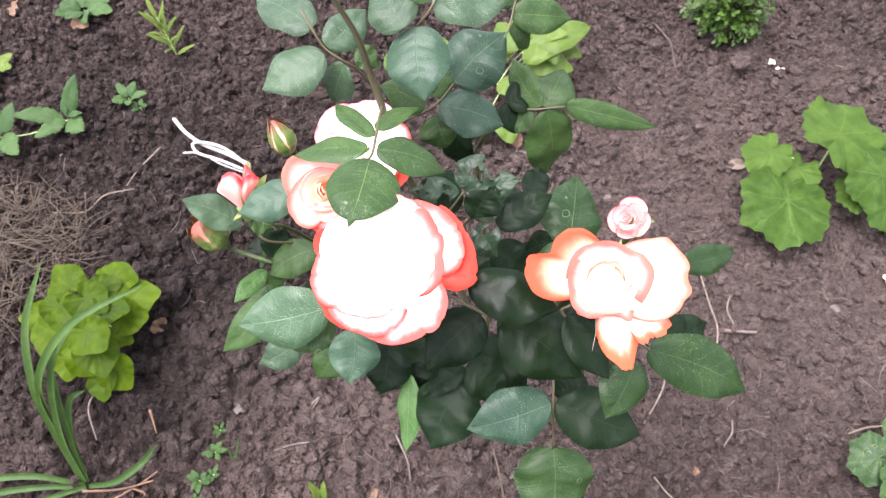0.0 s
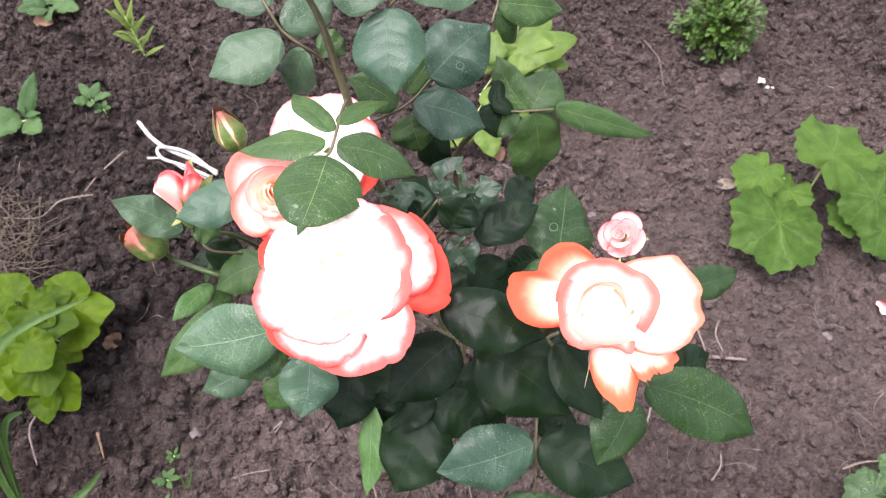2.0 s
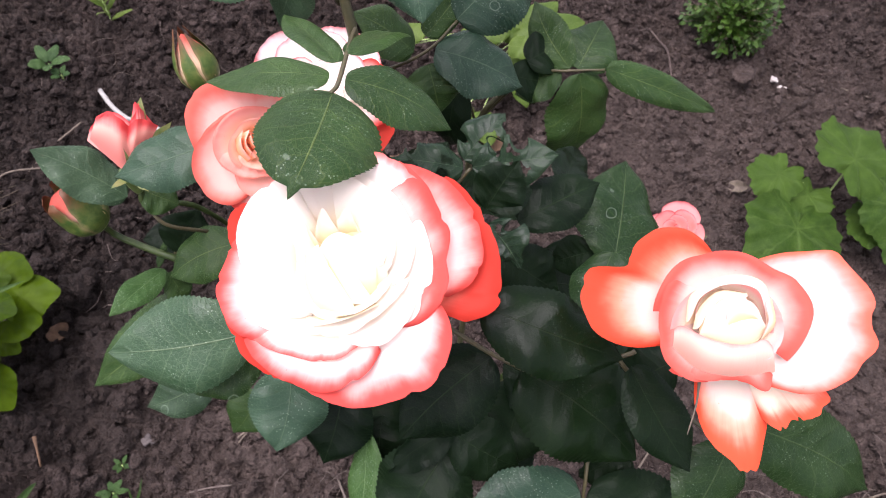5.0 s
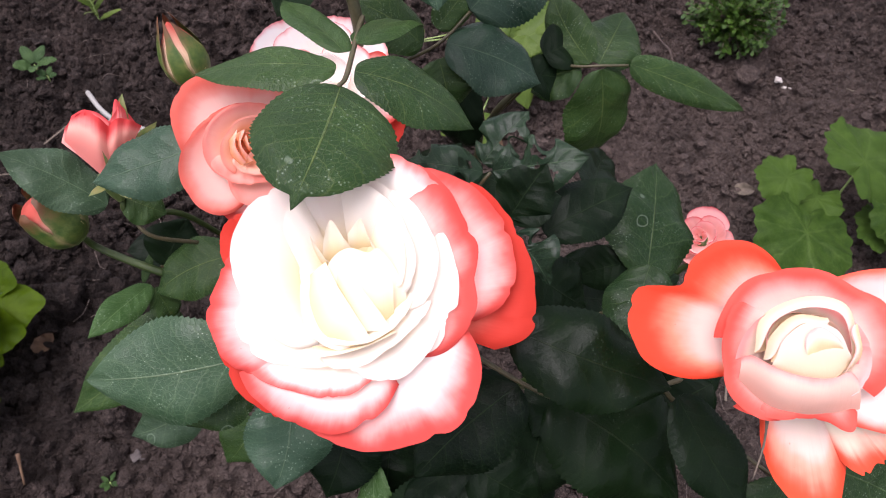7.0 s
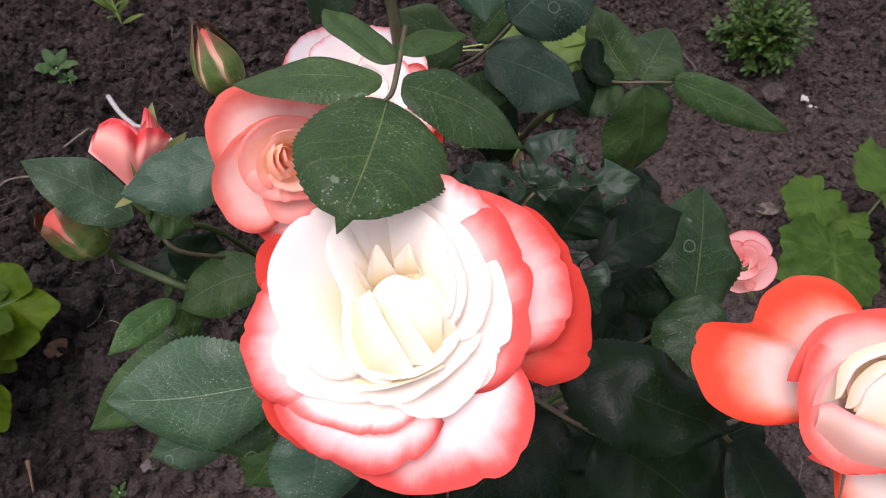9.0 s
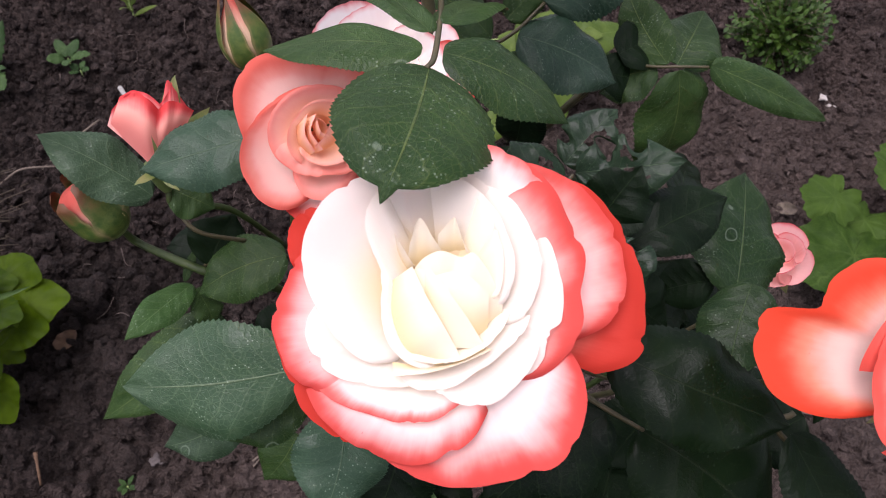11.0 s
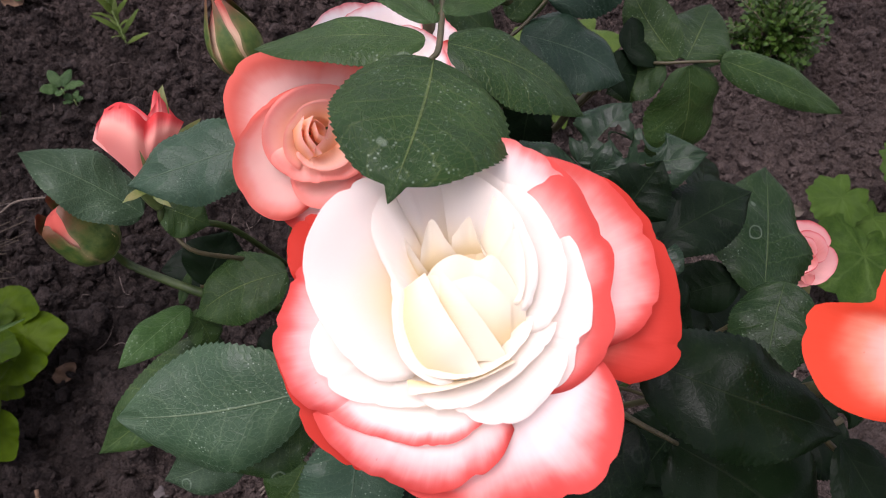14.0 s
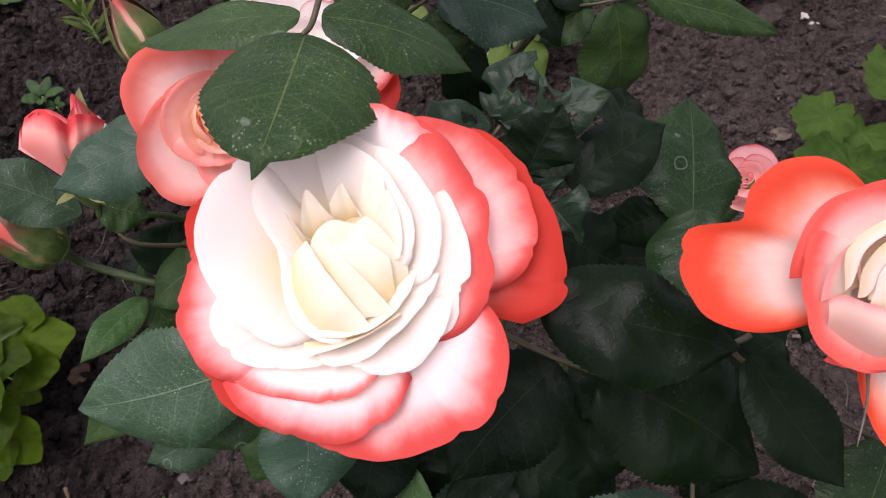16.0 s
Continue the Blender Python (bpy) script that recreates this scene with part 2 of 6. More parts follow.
PALE_SHEEN_LEAF = leaf_material("pale_sheen_rose_leaf", (0.0110, 0.0260, 0.0120), (0.0240, 0.0470, 0.0225), (0.095, 0.135, 0.07), dust=0.45, rough=0.36, spec=0.16)
FERN_LEAF = leaf_material("lush_rose_leaf", (0.0052, 0.0155, 0.0044), (0.0145, 0.0320, 0.0080), (0.055, 0.085, 0.030), dust=0.35, rough=0.32, spec=0.1, mesh=0.1)
# Darkened green: the big bloom's shade on these leaves is in the colour.
MID_LEAF = leaf_material("shaded_mid_rose_leaf", (0.0012, 0.0042, 0.0013), (0.0038, 0.0104, 0.0028), (0.012, 0.018, 0.006), dust=0.05, rough=0.30, spec=0.07, relief=0.3, mesh=0.05)
ROSE_LEAVES = (ROSE_LEAF, PALE_LEAF, DARK_LEAF, CHEWED_LEAF, SHADED_GLOSSY_LEAF, PALE_SHEEN_LEAF, SHEEN_LEAF, BLUE_LEAF, MID_LEAF, FERN_LEAF)
LIME_LEAF = leaf_material("lime_leaf", (0.0115, 0.0275, 0.0006), (0.0430, 0.0740, 0.0016), (0.0400, 0.0640, 0.0030), rough=0.45, dust=0.02, radial=True, through_light=0.35, spec=0.05, relief=0.15)
HEART_LEAF = leaf_material("yellow_green_leaf", (0.0250, 0.0500, 0.0052), (0.0540, 0.0850, 0.0125), (0.0960, 0.1280, 0.0400), rough=0.45, dust=0.05, pairs=6.0, through_light=0.2, spec=0.12)
MALLOW_LEAF = leaf_material("mallow_leaf", (0.0080, 0.0235, 0.0024), (0.0300, 0.0590, 0.0080), (0.066, 0.104, 0.026), rough=0.55, dust=0.03, radial=True, through_light=0.25, spec=0.06, relief=0.35)
WEED_LEAF = leaf_material("weed_leaf", (0.0130, 0.0330, 0.0085), (0.0270, 0.0550, 0.0140), (0.055, 0.09, 0.035), rough=0.5, dust=0.1, pairs=6.0, through_light=0.2, spec=0.10)
SPROUT_LEAF = leaf_material("sprout_leaf", (0.0400, 0.0680, 0.0080), (0.0680, 0.1000, 0.0176), (0.0880, 0.1200, 0.0400), rough=0.5, dust=0.05, pairs=3.0, through_light=0.2, spec=0.12)
STRAP_LEAF = leaf_material("strap_leaf", (0.0140, 0.0340, 0.0075), (0.0320, 0.0600, 0.0125), (0.0420, 0.0720, 0.0190), rough=0.42, dust=0.06, pairs=0.5, through_light=0.15, spec=0.12)
BOX_LEAF = leaf_material("box_leaf", (0.0090, 0.0300, 0.0030), (0.0520, 0.0980, 0.0080), (0.0400, 0.0720, 0.0160), dust=0.02, pairs=3.0, through_light=0.2, rough=0.4, spec=0.2)

CREAM, WHITE = (0.73, 0.595, 0.335), (0.75, 0.70, 0.62)
BLUSH, CORAL, RED = (0.80, 0.40, 0.37), (0.53, 0.070, 0.056), (0.47, 0.042, 0.025)
PETAL_CREAM = petal_material("petal_cream", CREAM, WHITE, (0.75, 0.69, 0.615), (0.76, 0.655, 0.60), 0.85, 1.3, 0.54)
PETAL_HEART = petal_material("petal_heart", (0.71, 0.575, 0.325), (0.72, 0.645, 0.50), (0.73, 0.65, 0.545), (0.74, 0.635, 0.56), 0.85, 1.3, 0.40)
PETAL_TIPPED = petal_material("petal_tipped", (0.56, 0.47, 0.37), (0.58, 0.44, 0.38), (0.66, 0.27, 0.19), (0.66, 0.08, 0.032), 0.44, 0.98, 0.32)
BUD_PETAL = petal_material("bud_petal", (0.50, 0.40, 0.22), (0.58, 0.40, 0.27), (0.58, 0.28, 0.20), (0.46, 0.10, 0.075), 0.50, 1.0)
PETAL_BLUSHED = petal_material("petal_blushed", (0.62, 0.48, 0.27), (0.62, 0.54, 0.44), (0.64, 0.45, 0.39), (0.70, 0.30, 0.275), 0.55, 0.98, 0.32)
PETAL_ROSY = petal_material("petal_rosy", (0.76, 0.63, 0.57), (0.76, 0.54, 0.50), (0.73, 0.34, 0.30), (0.54, 0.074, 0.058), 0.54, 1.03)
PETAL_SMALL = petal_material("petal_small", (0.72, 0.24, 0.20), (0.80, 0.38, 0.30), (0.74, 0.22, 0.19), (0.58, 0.065, 0.065), 0.52, 0.88)
PETAL_EDGED = petal_material("petal_edged", CREAM, (0.76, 0.62, 0.57), BLUSH, CORAL, 0.52, 1.06)
PETAL_CORAL = petal_material("petal_coral", (0.722, 0.651, 0.554), (0.713, 0.616, 0.581), (0.774, 0.387, 0.352), (0.53, 0.068, 0.054), 0.50, 1.0)
PETAL_RED = petal_material("petal_red", (0.80, 0.55, 0.48), (0.76, 0.32, 0.26), (0.66, 0.13, 0.09), RED, 0.26, 0.86)
PETAL_PEACH = petal_material("petal_peach", (0.79, 0.43, 0.30), (0.78, 0.43, 0.355), (0.75, 0.34, 0.285), (0.70, 0.21, 0.165), 0.50, 1.12, 0.46)
PETAL_APRICOT = petal_material("petal_apricot", (0.80, 0.42, 0.22), (0.80, 0.47, 0.34), (0.79, 0.42, 0.33), (0.80, 0.34, 0.27), 0.60, 1.10, 0.5)
PETAL_PINK = petal_material("petal_pink", (0.78, 0.36, 0.31), (0.78, 0.34, 0.30), (0.72, 0.20, 0.19), (0.58, 0.075, 0.080), 0.42, 0.96)
PETAL_ORANGE = petal_material("petal_orange", (0.61, 0.45, 0.385), (0.63, 0.345, 0.285), (0.64, 0.180, 0.110), (0.55, 0.056, 0.022), 0.40, 0.98, 0.34)
PETAL_BAND = petal_material("petal_band", (0.774, 0.686, 0.616), (0.783, 0.616, 0.572), (0.704, 0.317, 0.282), (0.55, 0.082, 0.066), 0.44, 1.0)
PETAL_SWEEP = petal_material("petal_sweep", (0.70, 0.60, 0.54), (0.69, 0.55, 0.52), (0.72, 0.34, 0.31), (0.54, 0.074, 0.060), 0.54, 0.98)
PETAL_COLLAR = petal_material("petal_collar", (0.62, 0.51, 0.44), (0.63, 0.38, 0.335), (0.62, 0.25, 0.215), (0.60, 0.095, 0.070), 0.40, 1.0, 0.34)
# Brightness put into the colour to offset leaf shade on the white bloom.
PETAL_PALE = petal_material("petal_pale", (0.92, 0.86, 0.76), (0.93, 0.88, 0.84), (0.90, 0.66, 0.64), (0.76, 0.22, 0.22), 0.80, 1.04)
PETAL_FADED = petal_material("petal_faded", (0.82, 0.50, 0.46), (0.83, 0.50, 0.47), (0.80, 0.38, 0.37), (0.68, 0.13, 0.14), 0.70, 1.06)
PETAL_BLUSHTIP = petal_material("petal_blush_tip", CREAM, WHITE, (0.77, 0.54, 0.50), (0.62, 0.12, 0.10), 0.70, 1.08)
PETAL_SPLASH = petal_material("petal_splash", (0.62, 0.54, 0.47), (0.61, 0.49, 0.45), (0.66, 0.34, 0.30), (0.74, 0.12, 0.07), 0.62, 1.06, 0.34)
PETAL_FRAYED = petal_material("petal_frayed", (0.46, 0.43, 0.25), (0.60, 0.52, 0.40), (0.68, 0.36, 0.27), (0.60, 0.085, 0.040), 0.55, 1.0, 0.32)
PETAL_YOLK = petal_material("petal_yolk", (0.66, 0.55, 0.37), (0.64, 0.555, 0.45), (0.66, 0.53, 0.46), (0.68, 0.40, 0.36), 0.66, 1.04, 0.42)
PETAL_FRONT = petal_material("petal_front", (0.62, 0.36, 0.28), (0.64, 0.42, 0.34), (0.63, 0.34, 0.30), (0.64, 0.18, 0.16), 0.60, 1.0, 0.34)
PETAL_CORALWASH = petal_material("petal_coral_wash", (0.80, 0.56, 0.48), (0.78, 0.42, 0.36), (0.72, 0.27, 0.22), (0.66, 0.150, 0.110), 0.46, 1.02, 0.46)
CANE = plain_material("rose_cane", (0.024, 0.028, 0.010), (0.050, 0.044, 0.019), 90.0, 0.5, 0.3, 0.001, 0.4)
GREEN_CANE = plain_material("green_cane", (0.011, 0.022, 0.005), (0.026, 0.040, 0.009), 90.0, 0.5, 0.2, 0.001, 0.2)
RED_STALK = plain_material("reddish_stalk", (0.026, 0.026, 0.010), (0.052, 0.042, 0.018), 120.0, 0.5, 0.2, 0.0005, 0.3)
SEPAL = plain_material("sepal", (0.046, 0.082, 0.014), (0.118, 0.108, 0.036), 130.0, 0.55, 0.3, 0.0006)


def sepal_material():
    """Green sepal with a pale margin, turning reddish brown towards its tip; U runs to the tip, V across."""
    m, n, l, b = mat("bud_sepal", 0.5, 0.25)
    sep = n.new("ShaderNodeSeparateXYZ")
    l.new(n.new("ShaderNodeUVMap").outputs[0], sep.inputs[0])
    pos = n.new("ShaderNodeNewGeometry").outputs["Position"]
    blotch = noise_node(n, l, pos, 260.0, 4.0)
    col = mix(n, l, smooth(n, l, blotch, 0.3, 0.7), (0.022, 0.050, 0.008), (0.060, 0.085, 0.016))
    off = math_node(n, l, "ABSOLUTE", math_node(n, l, "SUBTRACT", sep.outputs[1], 0.5))
    edge = smooth(n, l, math_node(n, l, "MULTIPLY_ADD", math_node(n, l, "SUBTRACT", blotch, 0.5), 0.2, off), 0.34, 0.50)
    col = mix(n, l, math_node(n, l, "MULTIPLY", edge, 0.55), col, (0.20, 0.15, 0.07))
    tip = smooth(n, l, math_node(n, l, "MULTIPLY_ADD", math_node(n, l, "SUBTRACT", blotch, 0.5), 0.5, sep.outputs[0]), 0.55, 0.95)
    col = mix(n, l, math_node(n, l, "MULTIPLY", tip, 0.85), col, (0.085, 0.026, 0.014))
    l.new(col, b.inputs["Base Color"])
    bump(n, l, b, noise_node(n, l, pos, 900.0, 3.0), 0.3, 0.0005)
    return m


BUD_SEPAL = sepal_material()
HIP = plain_material("hip", (0.045, 0.075, 0.018), (0.075, 0.10, 0.028), 130.0, 0.5, 0.2, 0.0006)
STRAW = plain_material("straw", (0.0220, 0.0155, 0.0092), (0.0470, 0.0345, 0.0212), 60.0, 0.8, 0.4, 0.0008)
TWIG = plain_material("twig", (0.0468, 0.0351, 0.0289), (0.0936, 0.0741, 0.0608), 80.0, 0.85, 0.5, 0.001)
ROOT = plain_material("root", (0.024, 0.016, 0.0125), (0.048, 0.033, 0.027), 80.0, 0.85, 0.5, 0.001)
PALE_TWIG = plain_material("pale_twig", (0.052, 0.040, 0.030), (0.105, 0.084, 0.062), 80.0, 0.8, 0.4, 0.001)
STRING = plain_material("string", (0.13, 0.125, 0.112), (0.22, 0.212, 0.195), 300.0, 0.7, 0.5, 0.0008)
SHELL = plain_material("shell", (0.1872, 0.1677, 0.1482), (0.2808, 0.2574, 0.2340), 120.0, 0.6, 0.3, 0.001)
STONE = plain_material("stone", (0.0312, 0.0257, 0.0234), (0.0663, 0.0562, 0.0515), 90.0, 0.85, 0.5, 0.002)
DRY_LEAF = plain_material("dry_leaf", (0.042, 0.022, 0.012), (0.092, 0.052, 0.027), 70.0, 0.75, 0.4, 0.001)
BARK = plain_material("bark", (0.07, 0.05, 0.04), (0.16, 0.12, 0.09), 120.0, 0.9, 0.6, 0.002)
WEED_STALK = plain_material("weed_stalk", (0.13, 0.20, 0.06), (0.22, 0.28, 0.10), 90.0, 0.55, 0.2, 0.0005)


# ---- building helpers ----
def part(name, bm, material, parent=None, label="", at=None):
    me = bpy.data.meshes.new(name)
    bm.to_mesh(me)
    bm.free()
    me.materials.append(material)
    for p in me.polygons:
        p.use_smooth = True
    ob = new(name, me)
    if parent:
        ob.parent = parent
    if at is not None:
        ob.matrix_basis = at
    return tagged(ob, label)


def empty(name, at, label, category, group="", kind=""):
    ob = new(name)
    ob.empty_display_size = 0.02
    ob.location = at
    return tagged(ob, label, category, group, kind)


def grid(rows, uvs=None, bm=None, gaps=None):
    """A sheet from rows of points, with a UV for each point."""
    bm = bm or bmesh.new()
    layer = bm.loops.layers.uv.verify()
    vs = [[bm.verts.new(p) for p in row] for row in rows]
    for i in range(len(rows) - 1):
        for j in range(len(rows[0]) - 1):
            if gaps and gaps((i + 0.5) / (len(rows) - 1), 2 * (j + 0.5) / (len(rows[0]) - 1) - 1):
                continue
            f = bm.faces.new((vs[i][j], vs[i + 1][j], vs[i + 1][j + 1], vs[i][j + 1]))
            if uvs:
                for loop, (a, b) in zip(f.loops, ((i, j), (i + 1, j), (i + 1, j + 1), (i, j + 1))):
                    loop[layer].uv = uvs[a][b]
    return bm


def spline(points, n=8):
    """Points along a smooth curve through the given ones."""
    p = [Vector(q) for q in points]
    p = [p[0] * 2 - p[1], *p, p[-1] * 2 - p[-2]]
    out = []
    for i in range(1, len(p) - 2):
        a, b, c, d = p[i - 1 : i + 3]
        for k in range(n):
            t = k / n
            out.append(0.5 * (2 * b + (c - a) * t + (2 * a - 5 * b + 4 * c - d) * t * t + (3 * b - a - 3 * c + d) * t**3))
    return out + [p[-2]]


def tube(points, r0, r1, sides=8, bm=None, smooth_steps=6, rough=0.0, seed=0):
    """A round stalk along a curve, closed at both ends."""
    bm = bm or bmesh.new()
    rng = random.Random(seed)
    line = spline(points, smooth_steps)
    rings, side = [], None
    for i, p in enumerate(line):
        d = (line[min(i + 1, len(line) - 1)] - line[max(i - 1, 0)]).normalized()
        side = (side - d * side.dot(d)).normalized() if side else d.orthogonal().normalized()
        other = d.cross(side)
        r = r0 + (r1 - r0) * i / (len(line) - 1)
        r *= 1 + rough * rng.uniform(-1, 1)
        rings.append([bm.verts.new(p + (side * math.cos(a) + other * math.sin(a)) * r) for a in (math.tau * k / sides for k in range(sides))])
    for a, b in zip(rings, rings[1:]):
        for k in range(sides):
            bm.faces.new((a[k], a[(k + 1) % sides], b[(k + 1) % sides], b[k]))
    bm.faces.new(rings[0][::-1])
    bm.faces.new(rings[-1])
    return bm


OVATE = (0.62, 0.72)
ROUND = (0.5, 0.5)


def blade(base, tip, width, facing, roll=0.0, fold=0.12, droop=0.1, teeth=27, shape=OVATE, steps=108, across=10, seed=0, bites=0, wave=1.0, bm=None, arch=None, tooth=0.055, pitted=0):
    """A leaf blade from base to tip; facing is the way its upper side looks, roll turns it about its midrib, fold lifts
    its halves, droop bends it down, teeth saw its edge, bites eat into its edge and pits through it."""
    rng = random.Random(seed)
    base, tip = Vector(base), Vector(tip)
    d = tip - base
    length = d.length
    d.normalize()
    n = Vector(facing)
    n = (n - d * n.dot(d)).normalized()
    n = Matrix.Rotation(radians(roll), 3, d) @ n
    s = d.cross(n)
    p, q = shape
    top = (p / (p + q)) ** p * (q / (p + q)) ** q
    phase, freq = rng.uniform(0, 6.3), rng.uniform(1.5, 2.6)
    side_bend, turn = rng.uniform(-0.05, 0.05), wave * rng.uniform(-0.30, 0.30)
    holes = [(rng.uniform(0.25, 0.9), rng.choice((-1, 1)), rng.uniform(0.05, 0.11), rng.uniform(0.35, 0.75)) for _ in range(bites)]
    rows, uvs = [], []
    for i in range(steps + 1):
        u = i / steps
        w = 0.5 * width * max(u, 1e-4) ** p * max(1 - u, 1e-4) ** q / top
        if shape == OVATE:
            w = 0.5 * width * max(0.0, math.sin(math.pi * min(1.0, u) ** 0.86)) ** (0.50 + 0.55 * u)
        if shape == ROUND:
            w = 0.5 * width * max(math.sin(math.pi * min(1.0, u / 0.90) ** 0.90) ** 0.54 if 0 < u < 0.90 else 0.0, 0.16 * (1 - u) / 0.15 if u > 0.7 else 0.0)
        bend = -4 * droop * length * (u * u - u) if arch is None else arch(u) * length
        mid = base + d * (u * length) + n * (bend * 0.6) + s * (side_bend * length * math.sin(math.pi * u))
        twist = turn * (u - 0.4)
        across_way, up_way = s * math.cos(twist) + n * math.sin(twist), n * math.cos(twist) - s * math.sin(twist)
        row, uv = [], []
        for j in range(across + 1):
            v = 2 * j / across - 1
            e = abs(v)
            ww = w
            if e > 0.99 and teeth:
                saw = (u * teeth) % 1.0
                ww *= 1 + tooth * (1 - saw) - 0.55 * tooth
            for hu, hs, hr, hd in holes:
                if v * hs > 0 and abs(u - hu) < hr:
                    ww *= 1 - hd * math.sqrt(1 - ((u - hu) / hr) ** 2)
            lift = 1.5 * fold * ww * (e**1.3) - 0.32 * ww * e**4 + 0.055 * wave * width * e * math.sin(freq * 6.28 * u + phase + (1.3 if v > 0 else 0)) * (u * (1 - u) * 4) ** 0.5
            quilt = -0.0045 * wave * width * math.cos(6.28 * 7 * (u - 0.2 * e)) * (e * (1 - e)) * 4
            row.append(mid + across_way * (v * ww) + up_way * (lift + quilt))
            uv.append((u, 0.5 + 0.5 * v))
        rows.append(row)
        uvs.append(uv)
    pits = [(rng.uniform(0.2, 0.8), rng.uniform(-0.7, 0.7), rng.uniform(0.05, 0.12), rng.uniform(0.15, 0.34), rng.uniform(0, 6.3)) for _ in range(pitted)]

    def gaps(u, v):
        return any(((u - a) / c) ** 2 + ((v - b) / e) ** 2 < 1 + 0.45 * math.sin(4 * math.atan2(v - b, (u - a) * 3) + f) for a, b, c, e, f in pits)

    return grid(rows, uvs, bm, gaps if pitted else None)


def disc_leaf(centre, facing, stalk_way, size, lobes=7, depth=0.1, notch=0.55, cup=0.15, ruffle=0.06, seed=0, rings=9, steps=84, bm=None, jag=0.03, bowl=-0.12, point=0.0, ridge=0.06):
    """A rounded leaf on a stalk: stalk_way points from the middle towards the notch."""
    rng = random.Random(seed)
    c, n = Vector(centre), Vector(facing).normalized()
    x = Vector(stalk_way)
    x = -(x - n * x.dot(n)).normalized()
    y = n.cross(x)
    ph = rng.uniform(0, 6.3)
    rows, uvs = [], []
    for i in range(steps + 1):
        a = -math.pi + math.tau * i / steps
        lob = 1 + depth * math.cos(lobes * a) + jag * math.cos(lobes * 3 * a) + 0.04 * math.sin(2 * a + ph) + 0.03 * math.sin(3 * a - ph)
        back = math.exp(-(((abs(a) - math.pi) / 0.32) ** 2))
        r = size * lob * (1 - notch * back) * (1 + 0.12 * math.cos(a) + point * math.exp(-((a / 0.3) ** 2)))
        row, uv = [], []
        for j in range(rings + 1):
            t = j / rings
            z = size * (cup * t * t * math.cos(2 * a + ph) + ruffle * t**2 * math.sin(lobes * a + ph) + bowl * t * t + ridge * t * (1 - abs(math.cos(lobes * a / 2)) ** 0.6) * (1 - 0.4 * t))
            z += size * 0.035 * t * math.sin(9 * t + 3 * a + ph) + size * 0.03 * t * t * math.sin(13 * a + 2 * ph)
            row.append(c + x * (r * t * math.cos(a)) + y * (r * t * math.sin(a)) + n * z)
            uv.append((i / steps, t))
        rows.append(row)
        uvs.append(uv)
    return grid(rows, uvs, bm)


def lump(radius, seed, level=2, rough=0.3, flat=0.75):
    """An uneven stone or crumb."""
    bm = bmesh.new()
    bmesh.ops.create_icosphere(bm, subdivisions=level, radius=1.0)
    off = Vector((seed * 3.7, seed * 1.3, 0))
    for v in bm.verts:
        k = 1 + rough * noise.noise(v.co * 1.3 + off) * 2 + 0.4 * rough * noise.noise(v.co * 3.1 + off)
        v.co = Vector((v.co.x * k, v.co.y * k, v.co.z * k * flat)) * radius
    return bm


# ---- ground ----
def hashed(ix, iy, k):
    h = np.sin(ix * 127.1 + iy * 311.7 + k * 74.7) * 43758.5453
    return h - np.floor(h)


def value_noise(x, y, k):
    ix, iy = np.floor(x), np.floor(y)
    fx, fy = x - ix, y - iy
    fx, fy = fx * fx * (3 - 2 * fx), fy * fy * (3 - 2 * fy)
    a, b = hashed(ix, iy, k), hashed(ix + 1, iy, k)
    c, d = hashed(ix, iy + 1, k), hashed(ix + 1, iy + 1, k)
    return (a * (1 - fx) + b * fx) * (1 - fy) + (c * (1 - fx) + d * fx) * fy - 0.5


def clods(x, y, cell, k):
    """Rounded lumps, one in each cell, of uneven size."""
    gx, gy = x / cell, y / cell
    ix, iy = np.floor(gx), np.floor(gy)
    best = np.zeros_like(gx)
    for dx in (-1, 0, 1):
        for dy in (-1, 0, 1):
            cx, cy = ix + dx, iy + dy
            px, py = cx + hashed(cx, cy, k), cy + hashed(cx, cy, k + 1)
            r = 0.25 + 0.55 * hashed(cx, cy, k + 2) ** 1.5
            ux, uy = gx - px, gy - py
            ang = 6.28 * hashed(cx, cy, k + 3)
            f = 1.0 + 0.9 * hashed(cx, cy, k + 4)
            ux, uy = (ux * np.cos(ang) + uy * np.sin(ang)) * f, uy * np.cos(ang) - ux * np.sin(ang)
            d = np.maximum(np.abs(ux) * 0.85 + np.abs(uy) * 0.5, np.hypot(ux, uy)) / r
            top = np.minimum(1.7 * (1 - d), 0.62 + 0.5 * ux / r * (hashed(cx, cy, k + 5) - 0.3) + 0.35 * uy / r)
            best = np.maximum(best, np.clip(top, 0, 1) * r)
    return best * cell


